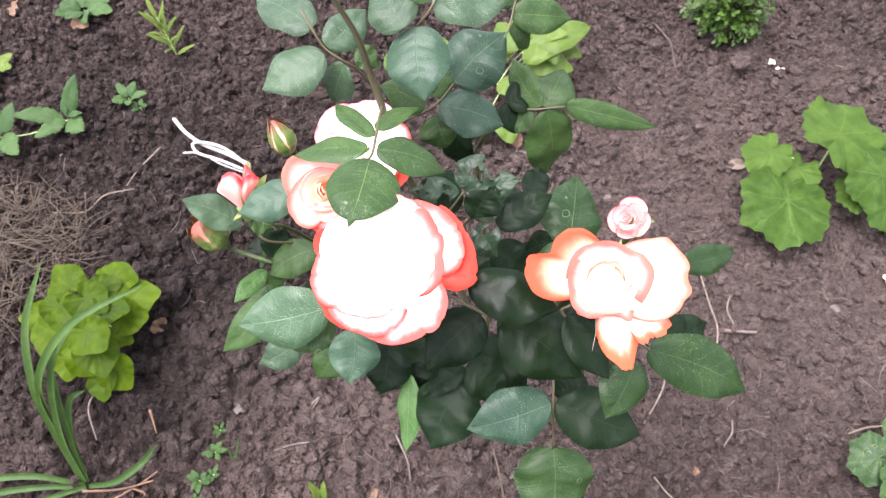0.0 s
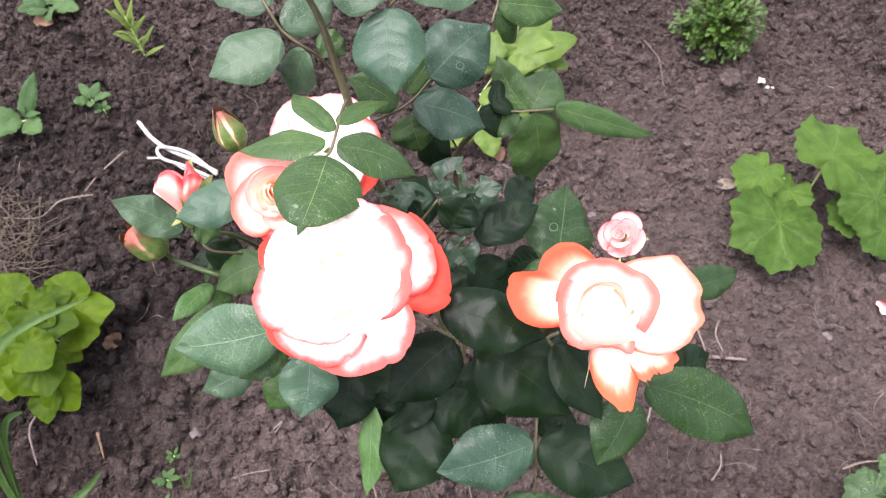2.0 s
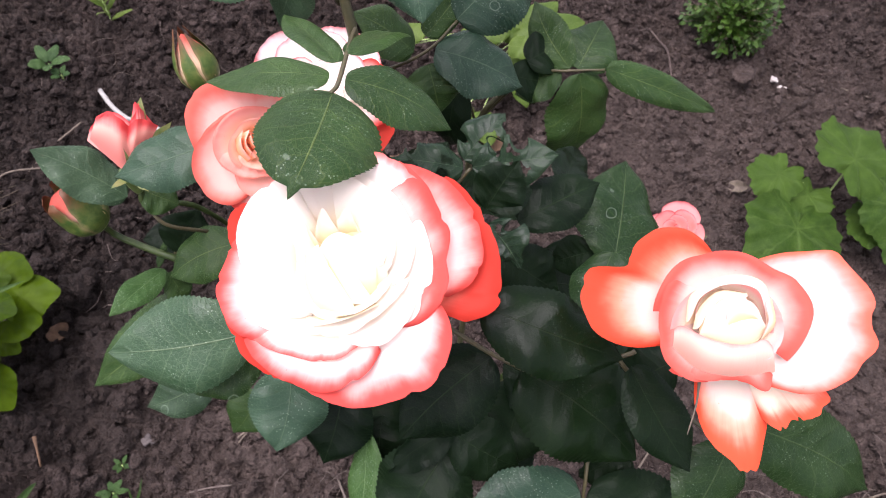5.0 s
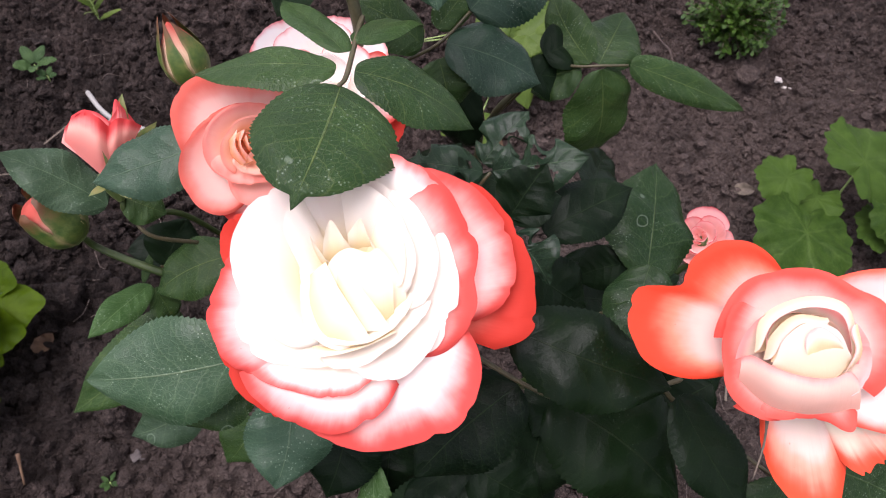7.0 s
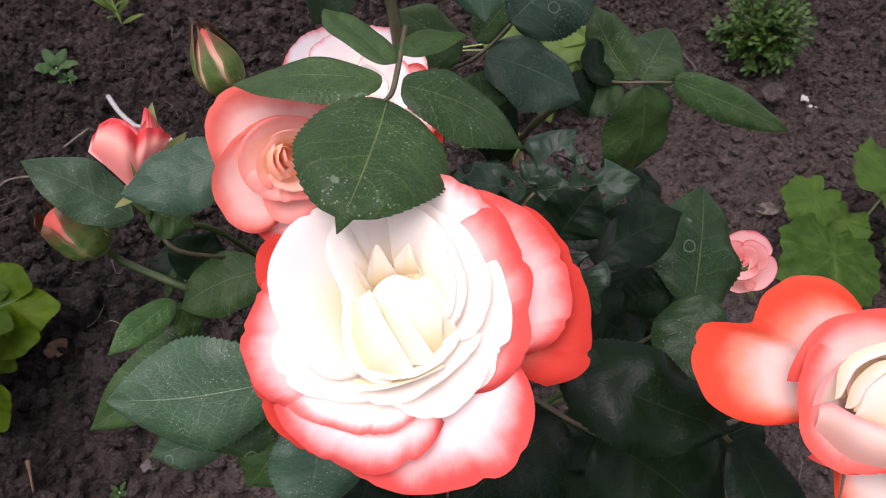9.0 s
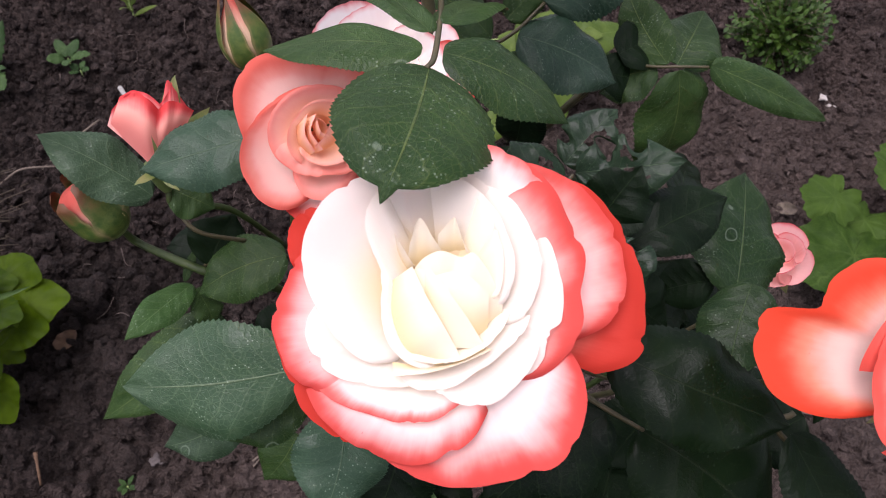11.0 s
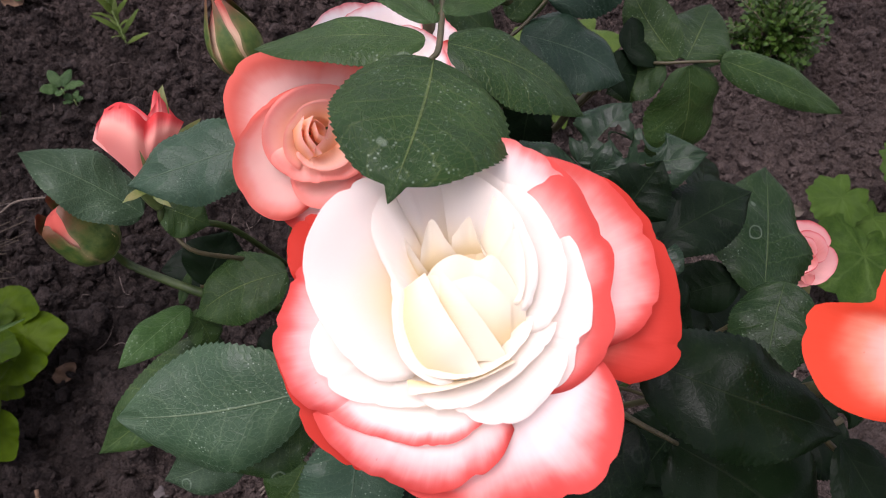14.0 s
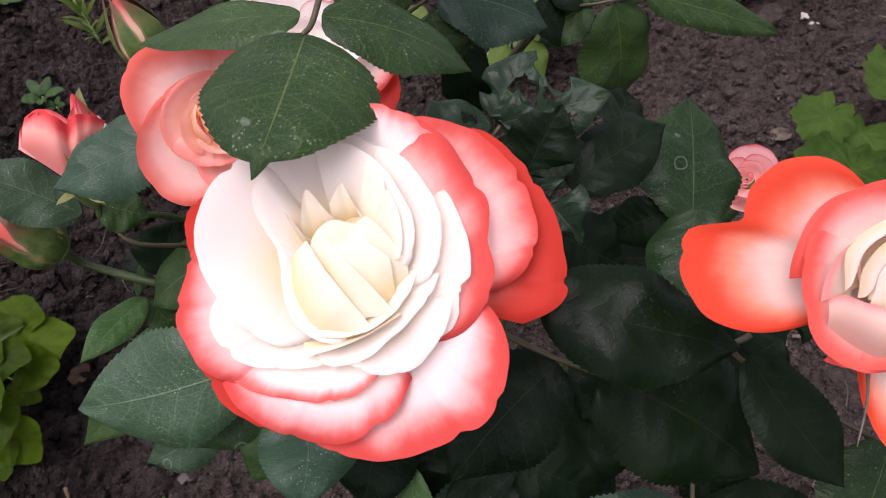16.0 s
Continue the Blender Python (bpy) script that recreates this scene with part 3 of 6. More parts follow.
def soil_height(x, y):
    """The bed: rough clods where it was dug, smoother and trodden towards one side."""
    x, y = np.asarray(x, float), np.asarray(y, float)
    calm = np.clip((x - 0.15) / 0.35, 0, 1) * np.clip(1.2 - np.abs(y - 0.75) / 0.55, 0, 1)
    amp = 1 - 0.55 * calm
    wx = x + 0.016 * value_noise(x * 40, y * 40, 3) + 0.007 * value_noise(x * 110, y * 110, 6)
    wy = y + 0.016 * value_noise(x * 40, y * 40, 4) + 0.007 * value_noise(x * 110, y * 110, 7)
    h = 0.030 * value_noise(x * 3.1, y * 3.1, 1) + 0.016 * value_noise(x * 9, y * 9, 2)
    coarse = 0.75 * clods(wx, wy, 0.075, 11) * (value_noise(x * 5, y * 5, 8) > -0.12)
    lumps = 1.15 * clods(wx, wy, 0.034, 21) + 1.2 * clods(wx, wy, 0.016, 31) + 0.95 * clods(wx, wy, 0.0085, 41)
    outside = np.maximum(np.maximum(-1.3 - x, x - 1.03), np.maximum(0.20 - y, y - 1.66))
    h = h + (amp * lumps + 0.005 * value_noise(x * 120, y * 120, 5) + 0.004 * value_noise(x * 230, y * 230, 9)) * np.clip(1 - outside / 1.6, 0, 1) + amp * coarse * np.clip(1 - outside / 1.8, 0, 1)
    return h - 0.016


def soil_at(x, y):
    return float(soil_height(np.array([x]), np.array([y]))[0])


def ground_sheet():
    far = [3.1 + 0.4 * 1.5**k for k in range(17)]
    xs = np.array([-f for f in reversed(far)] + list(np.arange(-3.0, -1.33, 0.025)) + list(np.arange(-1.32, 1.05, 0.0028)) + list(np.arange(1.06, 3.0, 0.025)) + far)
    ys = np.array([-f for f in reversed(far)] + list(np.arange(-2.2, 0.17, 0.025)) + list(np.arange(0.18, 1.68, 0.0028)) + list(np.arange(1.69, 3.4, 0.025)) + [0.4 + f for f in far])
    gx, gy = np.meshgrid(xs, ys)
    gz = soil_height(gx, gy)
    gz *= np.clip(1.6 - np.hypot(gx, gy - 0.9) / 3.0, 0, 1)
    nx, ny = len(xs), len(ys)
    co = np.stack([gx, gy, gz], -1).reshape(-1, 3)
    i = np.arange(nx * ny).reshape(ny, nx)
    quads = np.stack([i[:-1, :-1], i[:-1, 1:], i[1:, 1:], i[1:, :-1]], -1).reshape(-1, 4)
    me = bpy.data.meshes.new("ground")
    me.vertices.add(len(co))
    me.vertices.foreach_set("co", co.ravel())
    me.loops.add(quads.size)
    me.loops.foreach_set("vertex_index", quads.ravel().astype(np.int32))
    me.polygons.add(len(quads))
    me.polygons.foreach_set("loop_start", np.arange(0, quads.size, 4, dtype=np.int32))
    me.polygons.foreach_set("use_smooth", np.ones(len(quads), dtype=bool))
    me.update(calc_edges=True)
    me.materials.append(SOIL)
    return tagged(new("ground", me), "dark brown tilled garden soil with clods", "ground", kind="structure")


def crumbs(count):
    """Loose clods lying on the bed, in one mesh."""
    rng = np.random.default_rng(5)
    units = []
    for level in (1, 2):
        bm = bmesh.new()
        bmesh.ops.create_icosphere(bm, subdivisions=level, radius=1.0)
        units.append((np.array([v.co for v in bm.verts]), np.array([[v.index for v in f.verts] for f in bm.faces])))
        bm.free()
    cos, faces, start = [], [], 0
    for k in range(count):
        x, y = rng.uniform(-1.3, 1.05), rng.uniform(0.18, 1.66)
        r = 0.0020 + 0.0125 * rng.random() ** 4.2
        if x > 0.2 and rng.random() < 0.5:
            r *= 0.6
        unit, tris = units[1 if r > 0.0045 else 0]
        f = rng.uniform(-3.5, 3.5, (4, 3))
        shape = 1 + 0.17 * np.sin(unit @ f.T + rng.uniform(0, 6.3, 4)).sum(1)
        a = rng.uniform(0, 6.3)
        p = unit * shape[:, None] * np.array([1.0, rng.uniform(0.6, 1.0), rng.uniform(0.5, 0.85)])
        cut = rng.normal(size=3)
        cut /= np.linalg.norm(cut)
        over = np.clip(p @ cut - 0.55, 0, None)
        p = p - over[:, None] * cut
        p = np.stack([p[:, 0] * np.cos(a) - p[:, 1] * np.sin(a), p[:, 0] * np.sin(a) + p[:, 1] * np.cos(a), p[:, 2]], 1)
        cos.append((p * r, x, y, r))
        faces.append(tris + start)
        start += len(unit)
    z = soil_height(np.array([c[1] for c in cos]), np.array([c[2] for c in cos]))
    co = np.concatenate([c[0] + (c[1], c[2], h + 0.25 * c[3]) for c, h in zip(cos, z)])
    tri = np.concatenate(faces)
    me = bpy.data.meshes.new("soil_clods")
    me.vertices.add(len(co))
    me.vertices.foreach_set("co", co.ravel())
    me.loops.add(tri.size)
    me.loops.foreach_set("vertex_index", tri.ravel().astype(np.int32))
    me.polygons.add(len(tri))
    me.polygons.foreach_set("loop_start", np.arange(0, tri.size, 3, dtype=np.int32))
    me.polygons.foreach_set("use_smooth", np.zeros(len(tri), dtype=bool))
    me.update(calc_edges=True)
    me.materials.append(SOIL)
    return tagged(new("soil_clods", me), "loose crumbly clods of dark soil on the bed", "soil", kind="stuff")


ground_sheet()
crumbs(30000)

# ---- the rose bush ----
BASE = Vector((0.03, 0.54, soil_at(0.03, 0.54) - 0.01))
bush = empty("rose_bush", BASE, "rose bush with cream and coral blooms on glossy dark leaves", "rose bush")
VIEW = Vector((0.02, -0.52, 0.85))


def local(p):
    return Vector(p) - BASE


leaf_count = 0


def compound_leaf(_, stalk, leaflets, thick=0.0012, jitter=1.0):
    """A rose leaf: its stalk and the leaflets on it (base, tip, width, roll, fold, droop, kind)."""
    global leaf_count
    leaf_count += 1
    stem = part("leaf", tube([local(p) for p in stalk], thick, thick * 0.7, 6), RED_STALK, bush)
    for k, (base, tip, width, roll, fold, droop, kind) in enumerate(leaflets):
        seed = leaf_count * 31 + k
        rng = random.Random(seed)
        facing = VIEW + Vector((rng.uniform(-0.2, 0.2), rng.uniform(-0.2, 0.2), 0)) * jitter
        bm = blade(local(base), local(tip), width * 1.04, facing, roll + rng.uniform(-9, 9) * jitter, fold, droop, seed=seed, shape=(0.42, 0.92) if width < 0.25 * (Vector(tip) - Vector(base)).length else ROUND if jitter < 0.5 and k == 0 else OVATE, wave=0.6 if jitter < 0.5 else 1.0, bites=4 if kind == 3 else rng.choice((0, 0, 1)) if kind in (2, 4) else 0, across=18 if kind == 3 else 10, pitted=3 if kind == 3 else 0)
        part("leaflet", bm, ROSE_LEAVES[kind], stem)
    return stem


def cane(points, r0, r1, material=CANE):
    return part("cane", tube([local(p) for p in points], r0, r1, 10, rough=0.06, seed=len(points)), material, bush)


def petal(flower, unit, a0, a1, radii, heights, foot=170, open_=0.3, curl=0.0, material=PETAL_EDGED, seed=0, ruffle=0.02, claw=12, close=0.0, nu=60, nv=14):
    """A petal between two bearings round the flower's axis; radii and heights shape its rim from one side to the other."""
    rng = random.Random(seed * 7 + 1)
    ph = [rng.uniform(0, 6.3) for _ in range(4)]
    fr = [rng.uniform(2, 4), rng.uniform(5, 8), rng.uniform(11, 16), rng.uniform(1.5, 3)]
    axis = np.linspace(0, 1, len(radii))
    hx = np.linspace(0, 1, len(heights))
    rows, uvs = [], []
    fine = np.linspace(0, 1, 81)
    kern = np.hanning(15)
    kern /= kern.sum()
    rs = np.convolve(np.pad(np.interp(fine, axis, radii), 7, mode="edge"), kern, "valid")
    hs = np.convolve(np.pad(np.interp(fine, hx, heights), 7, mode="edge"), kern, "valid")
    for i in range(nu + 1):
        s = i / nu
        az = radians(a0 + (a1 - a0) * s)
        big = float(np.interp(s, fine, rs))
        top = float(np.interp(s, fine, hs))
        big *= 1 + ruffle * (0.8 * math.sin(fr[0] * 6.28 * s + ph[0]) * 0.5 + 0.22 * math.sin(fr[1] * 6.28 * s + ph[1]) + 0.15 * math.sin(fr[2] * 6.28 * s + ph[2])) + 0.0035 * math.sin(173 * s + ph[1]) * math.sin(61 * s + ph[2])
        turned = max(0.0, 1 - s / 0.12) ** 2 + max(0.0, 1 - (1 - s) / 0.12) ** 2
        big, top = big * (1 - 0.17 * turned), top - 0.14 * big * turned
        row, uv = [], []
        for j in range(nv + 1):
            v = j / nv
            bowl_r, bowl_z = math.sin(v * math.pi / 2), 1 - math.cos(v * math.pi / 2)
            open_r, open_z = v**1.25, math.sin(v * math.pi / 2)
            r = claw + (big - claw) * (bowl_r * (1 - open_) + open_r * open_)
            z = -foot + (top + foot) * (bowl_z * (1 - open_) + open_z * open_)
            e = max(0.0, (v - 0.72) / 0.28)
            z -= curl * big * e * e
            r -= abs(curl) * big * 0.25 * e * e
            z += ruffle * big * 0.5 * v * v * math.sin(fr[3] * 6.28 * s + ph[3])
            a = az
            if close:
                r *= 1 - close * max(0.0, (v - 0.4) / 0.6) ** 1.4
            row.append(Vector((r * math.cos(a), r * math.sin(a), z)) * unit)
            uv.append((s, v))
        rows.append(row)
        uvs.append(uv)
    return part("petal", grid(rows, uvs), material, flower)


def shell(flower, unit, a0, a1, radii, rim, material, seed, inner=0.45, dip=45, lip=14, ruffle=1.0, foot=190, nu=64, nv=18):
    """An outspread petal between two bearings: it climbs from the foot, lies as a shallow bowl and rolls back at its rim."""
    rng = random.Random(seed * 11 + 3)
    ph = [rng.uniform(0, 6.3) for _ in range(6)]
    line = spline([(i / (len(radii) - 1), r, 0) for i, r in enumerate(radii)], 8)
    xs, ys = [p.x for p in line], [p.y for p in line]
    tops = [p.y for p in spline([(i, z, 0) for i, z in enumerate(rim if isinstance(rim, list) else [rim] * 4)], 8)]
    nicks = [(rng.uniform(0.12, 0.88), rng.uniform(0.012, 0.03), rng.uniform(0.008, 0.026)) for _ in range(3)]
    rows, uvs = [], []
    for i in range(nu + 1):
        s = i / nu
        az = radians(a0 + (a1 - a0) * s)
        big = float(np.interp(s, xs, ys))
        big *= 1 + ruffle * (0.007 * math.sin(8 * s + ph[0]) + 0.0032 * math.sin(21 * s + ph[1] + 4 * s * s) + 0.0016 * math.sin(57 * s + ph[2]))
        for at, wide, deep in nicks:
            big *= 1 - ruffle * deep * math.exp(-(((s - at) / wide) ** 2))
        turned = max(0.0, 1 - s / 0.14) ** 2 + max(0.0, 1 - (1 - s) / 0.14) ** 2
        near, top = inner * big, float(np.interp(s, np.linspace(0, 1, len(tops)), tops))
        row, uv = [], []
        for j in range(nv + 1):
            v = j / nv
            if v < 0.25:
                k = v / 0.25
                r, t = 8 + (near - 8) * k**0.8, 0.0
                z = -foot + (top - dip + foot) * k**1.6
            else:
                t = (v - 0.25) / 0.75
                r = near + (big - near) * t
                z = top - dip * (1 - t**1.5)
            e = max(0.0, (t - 0.80) / 0.20)
            z -= lip * e * e * (0.75 + 0.45 * math.sin(9 * s + ph[3]))
            z += ruffle * t * (3.6 * math.sin(7 * s + ph[4]) * t + 1.1 * math.sin(19 * s + ph[5] + 3 * t) * t)
            z -= 26 * turned * t
            row.append(Vector((r * math.cos(az), r * math.sin(az), z)) * unit)
            uv.append((s, 0.15 + 0.85 * t if t else 0.15 * v / 0.25))
        rows.append(row)
        uvs.append(uv)
    return part("petal", grid(rows, uvs), material, flower)


def loft(flower, unit, low, high, bulge, material, seed=0, nu=32, nv=10, pinch=1.0):
    """A folded petal between its lower edge and its rim, swelling by bulge."""
    rng = random.Random(seed)
    ph, fq = rng.uniform(0, 6.3), rng.uniform(1.5, 3.0)
    a, c = spline(low, 8), spline(high, 8)
    rows, uvs = [], []
    for i in range(nu + 1):
        s = i / nu
        p, q = (e[min(int(s * (len(e) - 1)), len(e) - 2)].lerp(e[min(int(s * (len(e) - 1)), len(e) - 2) + 1], s * (len(e) - 1) - min(int(s * (len(e) - 1)), len(e) - 2)) for e in (a, c))
        row, uv = [], []
        for j in range(nv + 1):
            v = j / nv
            x = p.lerp(q, v * (1 - pinch * (0.45 * (2 * abs(s - 0.5)) ** 7 + 0.10 * (2 * abs(s - 0.5)) ** 2)))
            x.z += bulge * math.sin(math.pi * v) * (0.5 + 0.5 * math.sin(math.pi * s)) + 2.5 * v * math.sin(fq * 6.28 * s + ph)
            row.append(x * unit)
            uv.append((s, 0.06 + 0.8 * v))
        rows.append(row)
        uvs.append(uv)
    return part("petal", grid(rows, uvs), material, flower)


def bloom(at, unit, foot, size, label):
    """The hip and collar of a flower, with its stalk end; petals are set on it."""
    bm = tube([(0, 0, (-foot - size) * unit), (0, 0, (-foot - size * 0.5) * unit), (0, 0, (-foot + 6) * unit)], size * 0.35 * unit, size * 0.62 * unit, 12)
    return part("flower", bm, HIP, bush, label, Matrix.Translation(-BASE) @ at)


def sepals(flower, unit, foot, length, width, spread, count=5, turn=0):
    for k in range(count):
        a = radians(turn + 360 * k / count)
        way = Vector((math.cos(a), math.sin(a), 0))
        base = way * (8 * unit) + Vector((0, 0, -foot * unit))
        tip = way * (length * spread * unit) + Vector((0, 0, (-foot + length * (1 - spread) * (1 if spread < 0.8 else -0.4)) * unit))
        part("sepal", blade(base, tip, width * unit, way if spread < 0.6 else (0, 0, 1), 0, 0.2, 0.12, teeth=0, steps=12, across=4, seed=k), SEPAL, flower)


def spiral(flower, unit, centre, rings, material, seed, foot=120):
    """The rolled heart of a rose: overlapping petals of shrinking radius about a centre."""
    rng = random.Random(seed)
    for k, (r, h, span, bearing) in enumerate(rings):
        radii = [r * 0.72, r * 0.98, r * 1.05, r, r * 0.70]
        petal(flower, unit, bearing - span / 2, bearing + span / 2, radii, [h - 8, h, h + 5, h, h - 10], foot, 0.1, 0.02, material, seed * 13 + k, 0.02, claw=r * 0.35 if k < len(rings) - 1 else 0.05, close=0.12)


AT_BIG = pose(-0.0305, 0.2701, 0.7470, 33.3, -2.1, 5.1)
AT_ORANGE = pose(0.1060, 0.2656, 0.7560, 32.2, -16.2, -3.7)
AT_PEACH = pose(-0.0803, 0.3344, 0.7440, 48.0, 5.2, 13.3)
AT_WHITE = pose(-0.0670, 0.4160, 0.6970, 42.9, 6.3, 8.0)
AT_PINK = pose(0.1635, 0.4473, 0.5750, 38.2, -14.7, -4.6) @ Vector((-0.15, 0.22, 0.96)).to_track_quat("Z", "Y").to_matrix().to_4x4()
AT_SMALL = pose(-0.1546, 0.3640, 0.7050, 48.9, 13.2, 22.2)
AT_BUD_A = pose(-0.1908, 0.3548, 0.6570, 42.1, 17.9, 22.4) @ Vector((-0.66, 0.50, 0.42)).to_track_quat("Z", "Y").to_matrix().to_4x4()
AT_BUD_B = pose(-0.1221, 0.3918, 0.7350, 55.6, 7.0, 18.5) @ Vector((-0.30, 0.88, 0.30)).to_track_quat("Z", "Y").to_matrix().to_4x4()

# the large open bloom
U = 0.0001202
big = bloom(AT_BIG, U, 185, 60, "wide open bloom, cream heart with coral-edged outer petals")
shell(big, U, -20, 47, [400, 476, 491, 491, 492, 485, 476, 467, 458], -100, PETAL_RED, 1, 0.4, 50, 20, 1.0, 215)
shell(big, U, 136, 166, [385, 396, 408, 416, 422, 415, 407, 392, 377], -95, PETAL_RED, 2, 0.45, 45, 14, 1.0, 215)
shell(big, U, -114, -9, [350, 376, 396, 397, 401, 409, 390, 348, 276], [-38, -36, -26, -6, 18, 35, 30, 2, -24], PETAL_SWEEP, 3, 0.4, 100, 18, 1.0, 210)
shell(big, U, -10, 64, [323, 399, 435, 448, 452, 448, 439, 425, 410], -66, PETAL_ROSY, 4, 0.4, 45, 18, 1.0, 200)
shell(big, U, -177, -114, [405, 404, 396, 390, 392, 389, 383, 375, 364], -60, PETAL_RED, 5, 0.45, 40, 18, 1.0, 205)
shell(big, U, -149, -63, [361, 365, 362, 356, 354, 342, 317, 288, 247], -20, PETAL_EDGED, 6, 0.45, 40, 18, 1.0, 200)
shell(big, U, 154, 220, [332, 362, 370, 389, 392, 381, 371, 351, 326], -21, PETAL_EDGED, 7, 0.45, 42, 18, 1.0, 195)
shell(big, U, -42, 66, [233, 272, 300, 320, 325, 358, 364, 388, 401], -17, PETAL_BAND, 8, 0.45, 40, 22, 1.0, 190)
shell(big, U, -150, -66, [339, 314, 293, 277, 264, 248, 227, 204, 178], -15, PETAL_BLUSHTIP, 9, 0.45, 45, 16, 1.0, 185)
shell(big, U, 19, 108, [260, 307, 343, 373, 398, 406, 396, 383, 348], -26, PETAL_BLUSHTIP, 10, 0.45, 45, 14, 1.0, 185)
shell(big, U, 113, 228, [348, 370, 373, 357, 317, 271, 238, 205, 150], -8, PETAL_CREAM, 11, 0.35, 38, 10, 1.0, 180)
shell(big, U, 177, 252, [296, 313, 312, 297, 270, 237, 212, 190, 170], -10, PETAL_CREAM, 12, 0.4, 55, 8, 1.0, 180)
shell(big, U, -43, 40, [211, 237, 248, 245, 268, 275, 279, 286, 296], -5, PETAL_CREAM, 13, 0.4, 50, 12, 1.0, 175)
shell(big, U, -106, -13, [149, 173, 195, 213, 228, 230, 231, 232, 228], 2, PETAL_CREAM, 14, 0.4, 52, 12, 1.0, 170)
shell(big, U, 58, 125, [265, 289, 311, 328, 342, 347, 350, 353, 355], -16, PETAL_CREAM, 15, 0.3, 40, 8, 1.0, 170)
shell(big, U, -10, 74, [141, 184, 206, 229, 254, 271, 289, 305, 309], 8, PETAL_CREAM, 16, 0.4, 46, 10, 1.0, 160)
shell(big, U, -122, 1, [174, 177, 169, 159, 149, 152, 159, 177, 198], 12, PETAL_CREAM, 17, 0.4, 58, 10, 1.0, 160)
shell(big, U, 117, 164, [323, 308, 288, 260, 217, 176, 163, 151, 139], 6, PETAL_CREAM, 18, 0.35, 34, 10, 1.0, 160)
shell(big, U, 7, 98, [125, 156, 182, 206, 228, 255, 286, 308, 313], 16, PETAL_CREAM, 19, 0.35, 40, 10, 1.0, 150)
shell(big, U, 16, 80, [117, 135, 153, 172, 191, 212, 235, 259, 285], 20, PETAL_HEART, 20, 0.35, 42, 6, 1.0, 140)
shell(big, U, -134, 6, [125, 118, 113, 109, 109, 111, 122, 136, 153], 18, PETAL_HEART, 21, 0.4, 60, 8, 1.0, 150)
shell(big, U, 138, 268, [165, 152, 142, 138, 138, 136, 132, 128], 8, PETAL_CREAM, 30, 0.45, 32, 6, 0.6, 150)
loft(big, U, [(-107, 122, -40), (-83, 87, -40), (-53, 98, -40)], [(-116, 176, 20), (-93, 141, 26), (-70, 107, 24)], 3, PETAL_HEART, 22, pinch=0)
loft(big, U, [(-88, 86, -30), (-41, 110, -30), (6, 122, -30)], [(-81, 153, 18), (-61, 211, 34), (-30, 170, 24), (-9, 142, 16)], 3, PETAL_HEART, 23, pinch=0)
loft(big, U, [(-18, 122, -30), (30, 133, -30), (77, 121, -30)], [(-18, 177, 14), (14, 215, 30), (25, 198, 28), (45, 142, 14)], 3, PETAL_HEART, 24, pinch=0)
loft(big, U, [(-136, 16, -40), (-112, -78, -40), (-30, -110, -30), (63, -89, -30), (135, -20, -35)], [(-80, 80, -4), (-52, 120, 22), (-10, 140, 34), (34, 128, 26), (62, 138, 34), (98, 98, 22), (132, 36, -6)], 9, PETAL_HEART, 25, pinch=0)
loft(big, U, [(-19, -75, -10), (38, -75, -6), (101, -30, -10)], [(-30, 84, 26), (36, 94, 38), (99, 50, 24)], 8, PETAL_HEART, 26, pinch=0)
loft(big, U, [(-129, 63, -20), (-129, -19, -20), (-94, -99, -20), (-19, -117, -16)], [(-73, 104, 28), (-39, 39, 36), (3, -28, 28), (45, -98, 4)], 12, PETAL_HEART, 27, pinch=0)
loft(big, U, [(-65, -74, -6), (-64, 16, -6), (-76, 85, -6)], [(100, -74, 0), (36, 17, 36), (-47, 117, 30)], 8, PETAL_HEART, 28, pinch=0)
loft(big, U, [(-111, -113, -20), (-42, -118, -20), (28, -109, -20), (98, -71, -20)], [(-104, -142, 6), (-31, -130, 18), (37, -109, 24), (111, -74, 20)], 4, PETAL_HEART, 29, pinch=0)
sepals(big, U, 190, 210, 60, 0.95)

# the bloom with orange outer petals
V = 0.0001383
orange = bloom(AT_ORANGE, V, 150, 55, "half-open bloom with orange outer petals and a cream heart")
shell(orange, V, 98, 209, [148, 199, 240, 266, 284, 290, 294, 291, 284, 368, 376, 374, 359, 339, 301, 245, 168], -55, PETAL_ORANGE, 31, 0.35, 45, 10, 1.0, 165)
shell(orange, V, -114, -70, [190, 245, 290, 332, 360, 385, 419, 405, 340, 300], -112, PETAL_TIPPED, 32, 0.3, 14, 10, 1.4, 170)
shell(orange, V, -75, -36, [270, 300, 330, 314, 335, 342, 330, 322, 250], -104, PETAL_FRAYED, 33, 0.35, 20, 12, 2.2, 170)
shell(orange, V, -70, 76, [150, 200, 232, 268, 294, 314, 330, 342, 354, 334, 346, 338, 320, 310, 300, 250, 215, 185, 160, 145, 130], -38, PETAL_SPLASH, 34, 0.4, 42, 14, 1.0, 165)
shell(orange, V, -41, 178, [180, 186, 197, 187, 159, 159, 163, 167, 179, 180, 183], -6, PETAL_COLLAR, 35, 0.45, 50, 16, 1.0, 150)
shell(orange, V, 140, 253, [162, 164, 166, 171, 178, 193, 199, 194, 181], -4, PETAL_COLLAR, 36, 0.5, 45, 10, 0.8, 150)
shell(orange, V, -135, -56, [208, 196, 184, 176, 170, 168, 180, 207, 181], -8, PETAL_COLLAR, 37, 0.5, 45, 14, 1.2, 150)
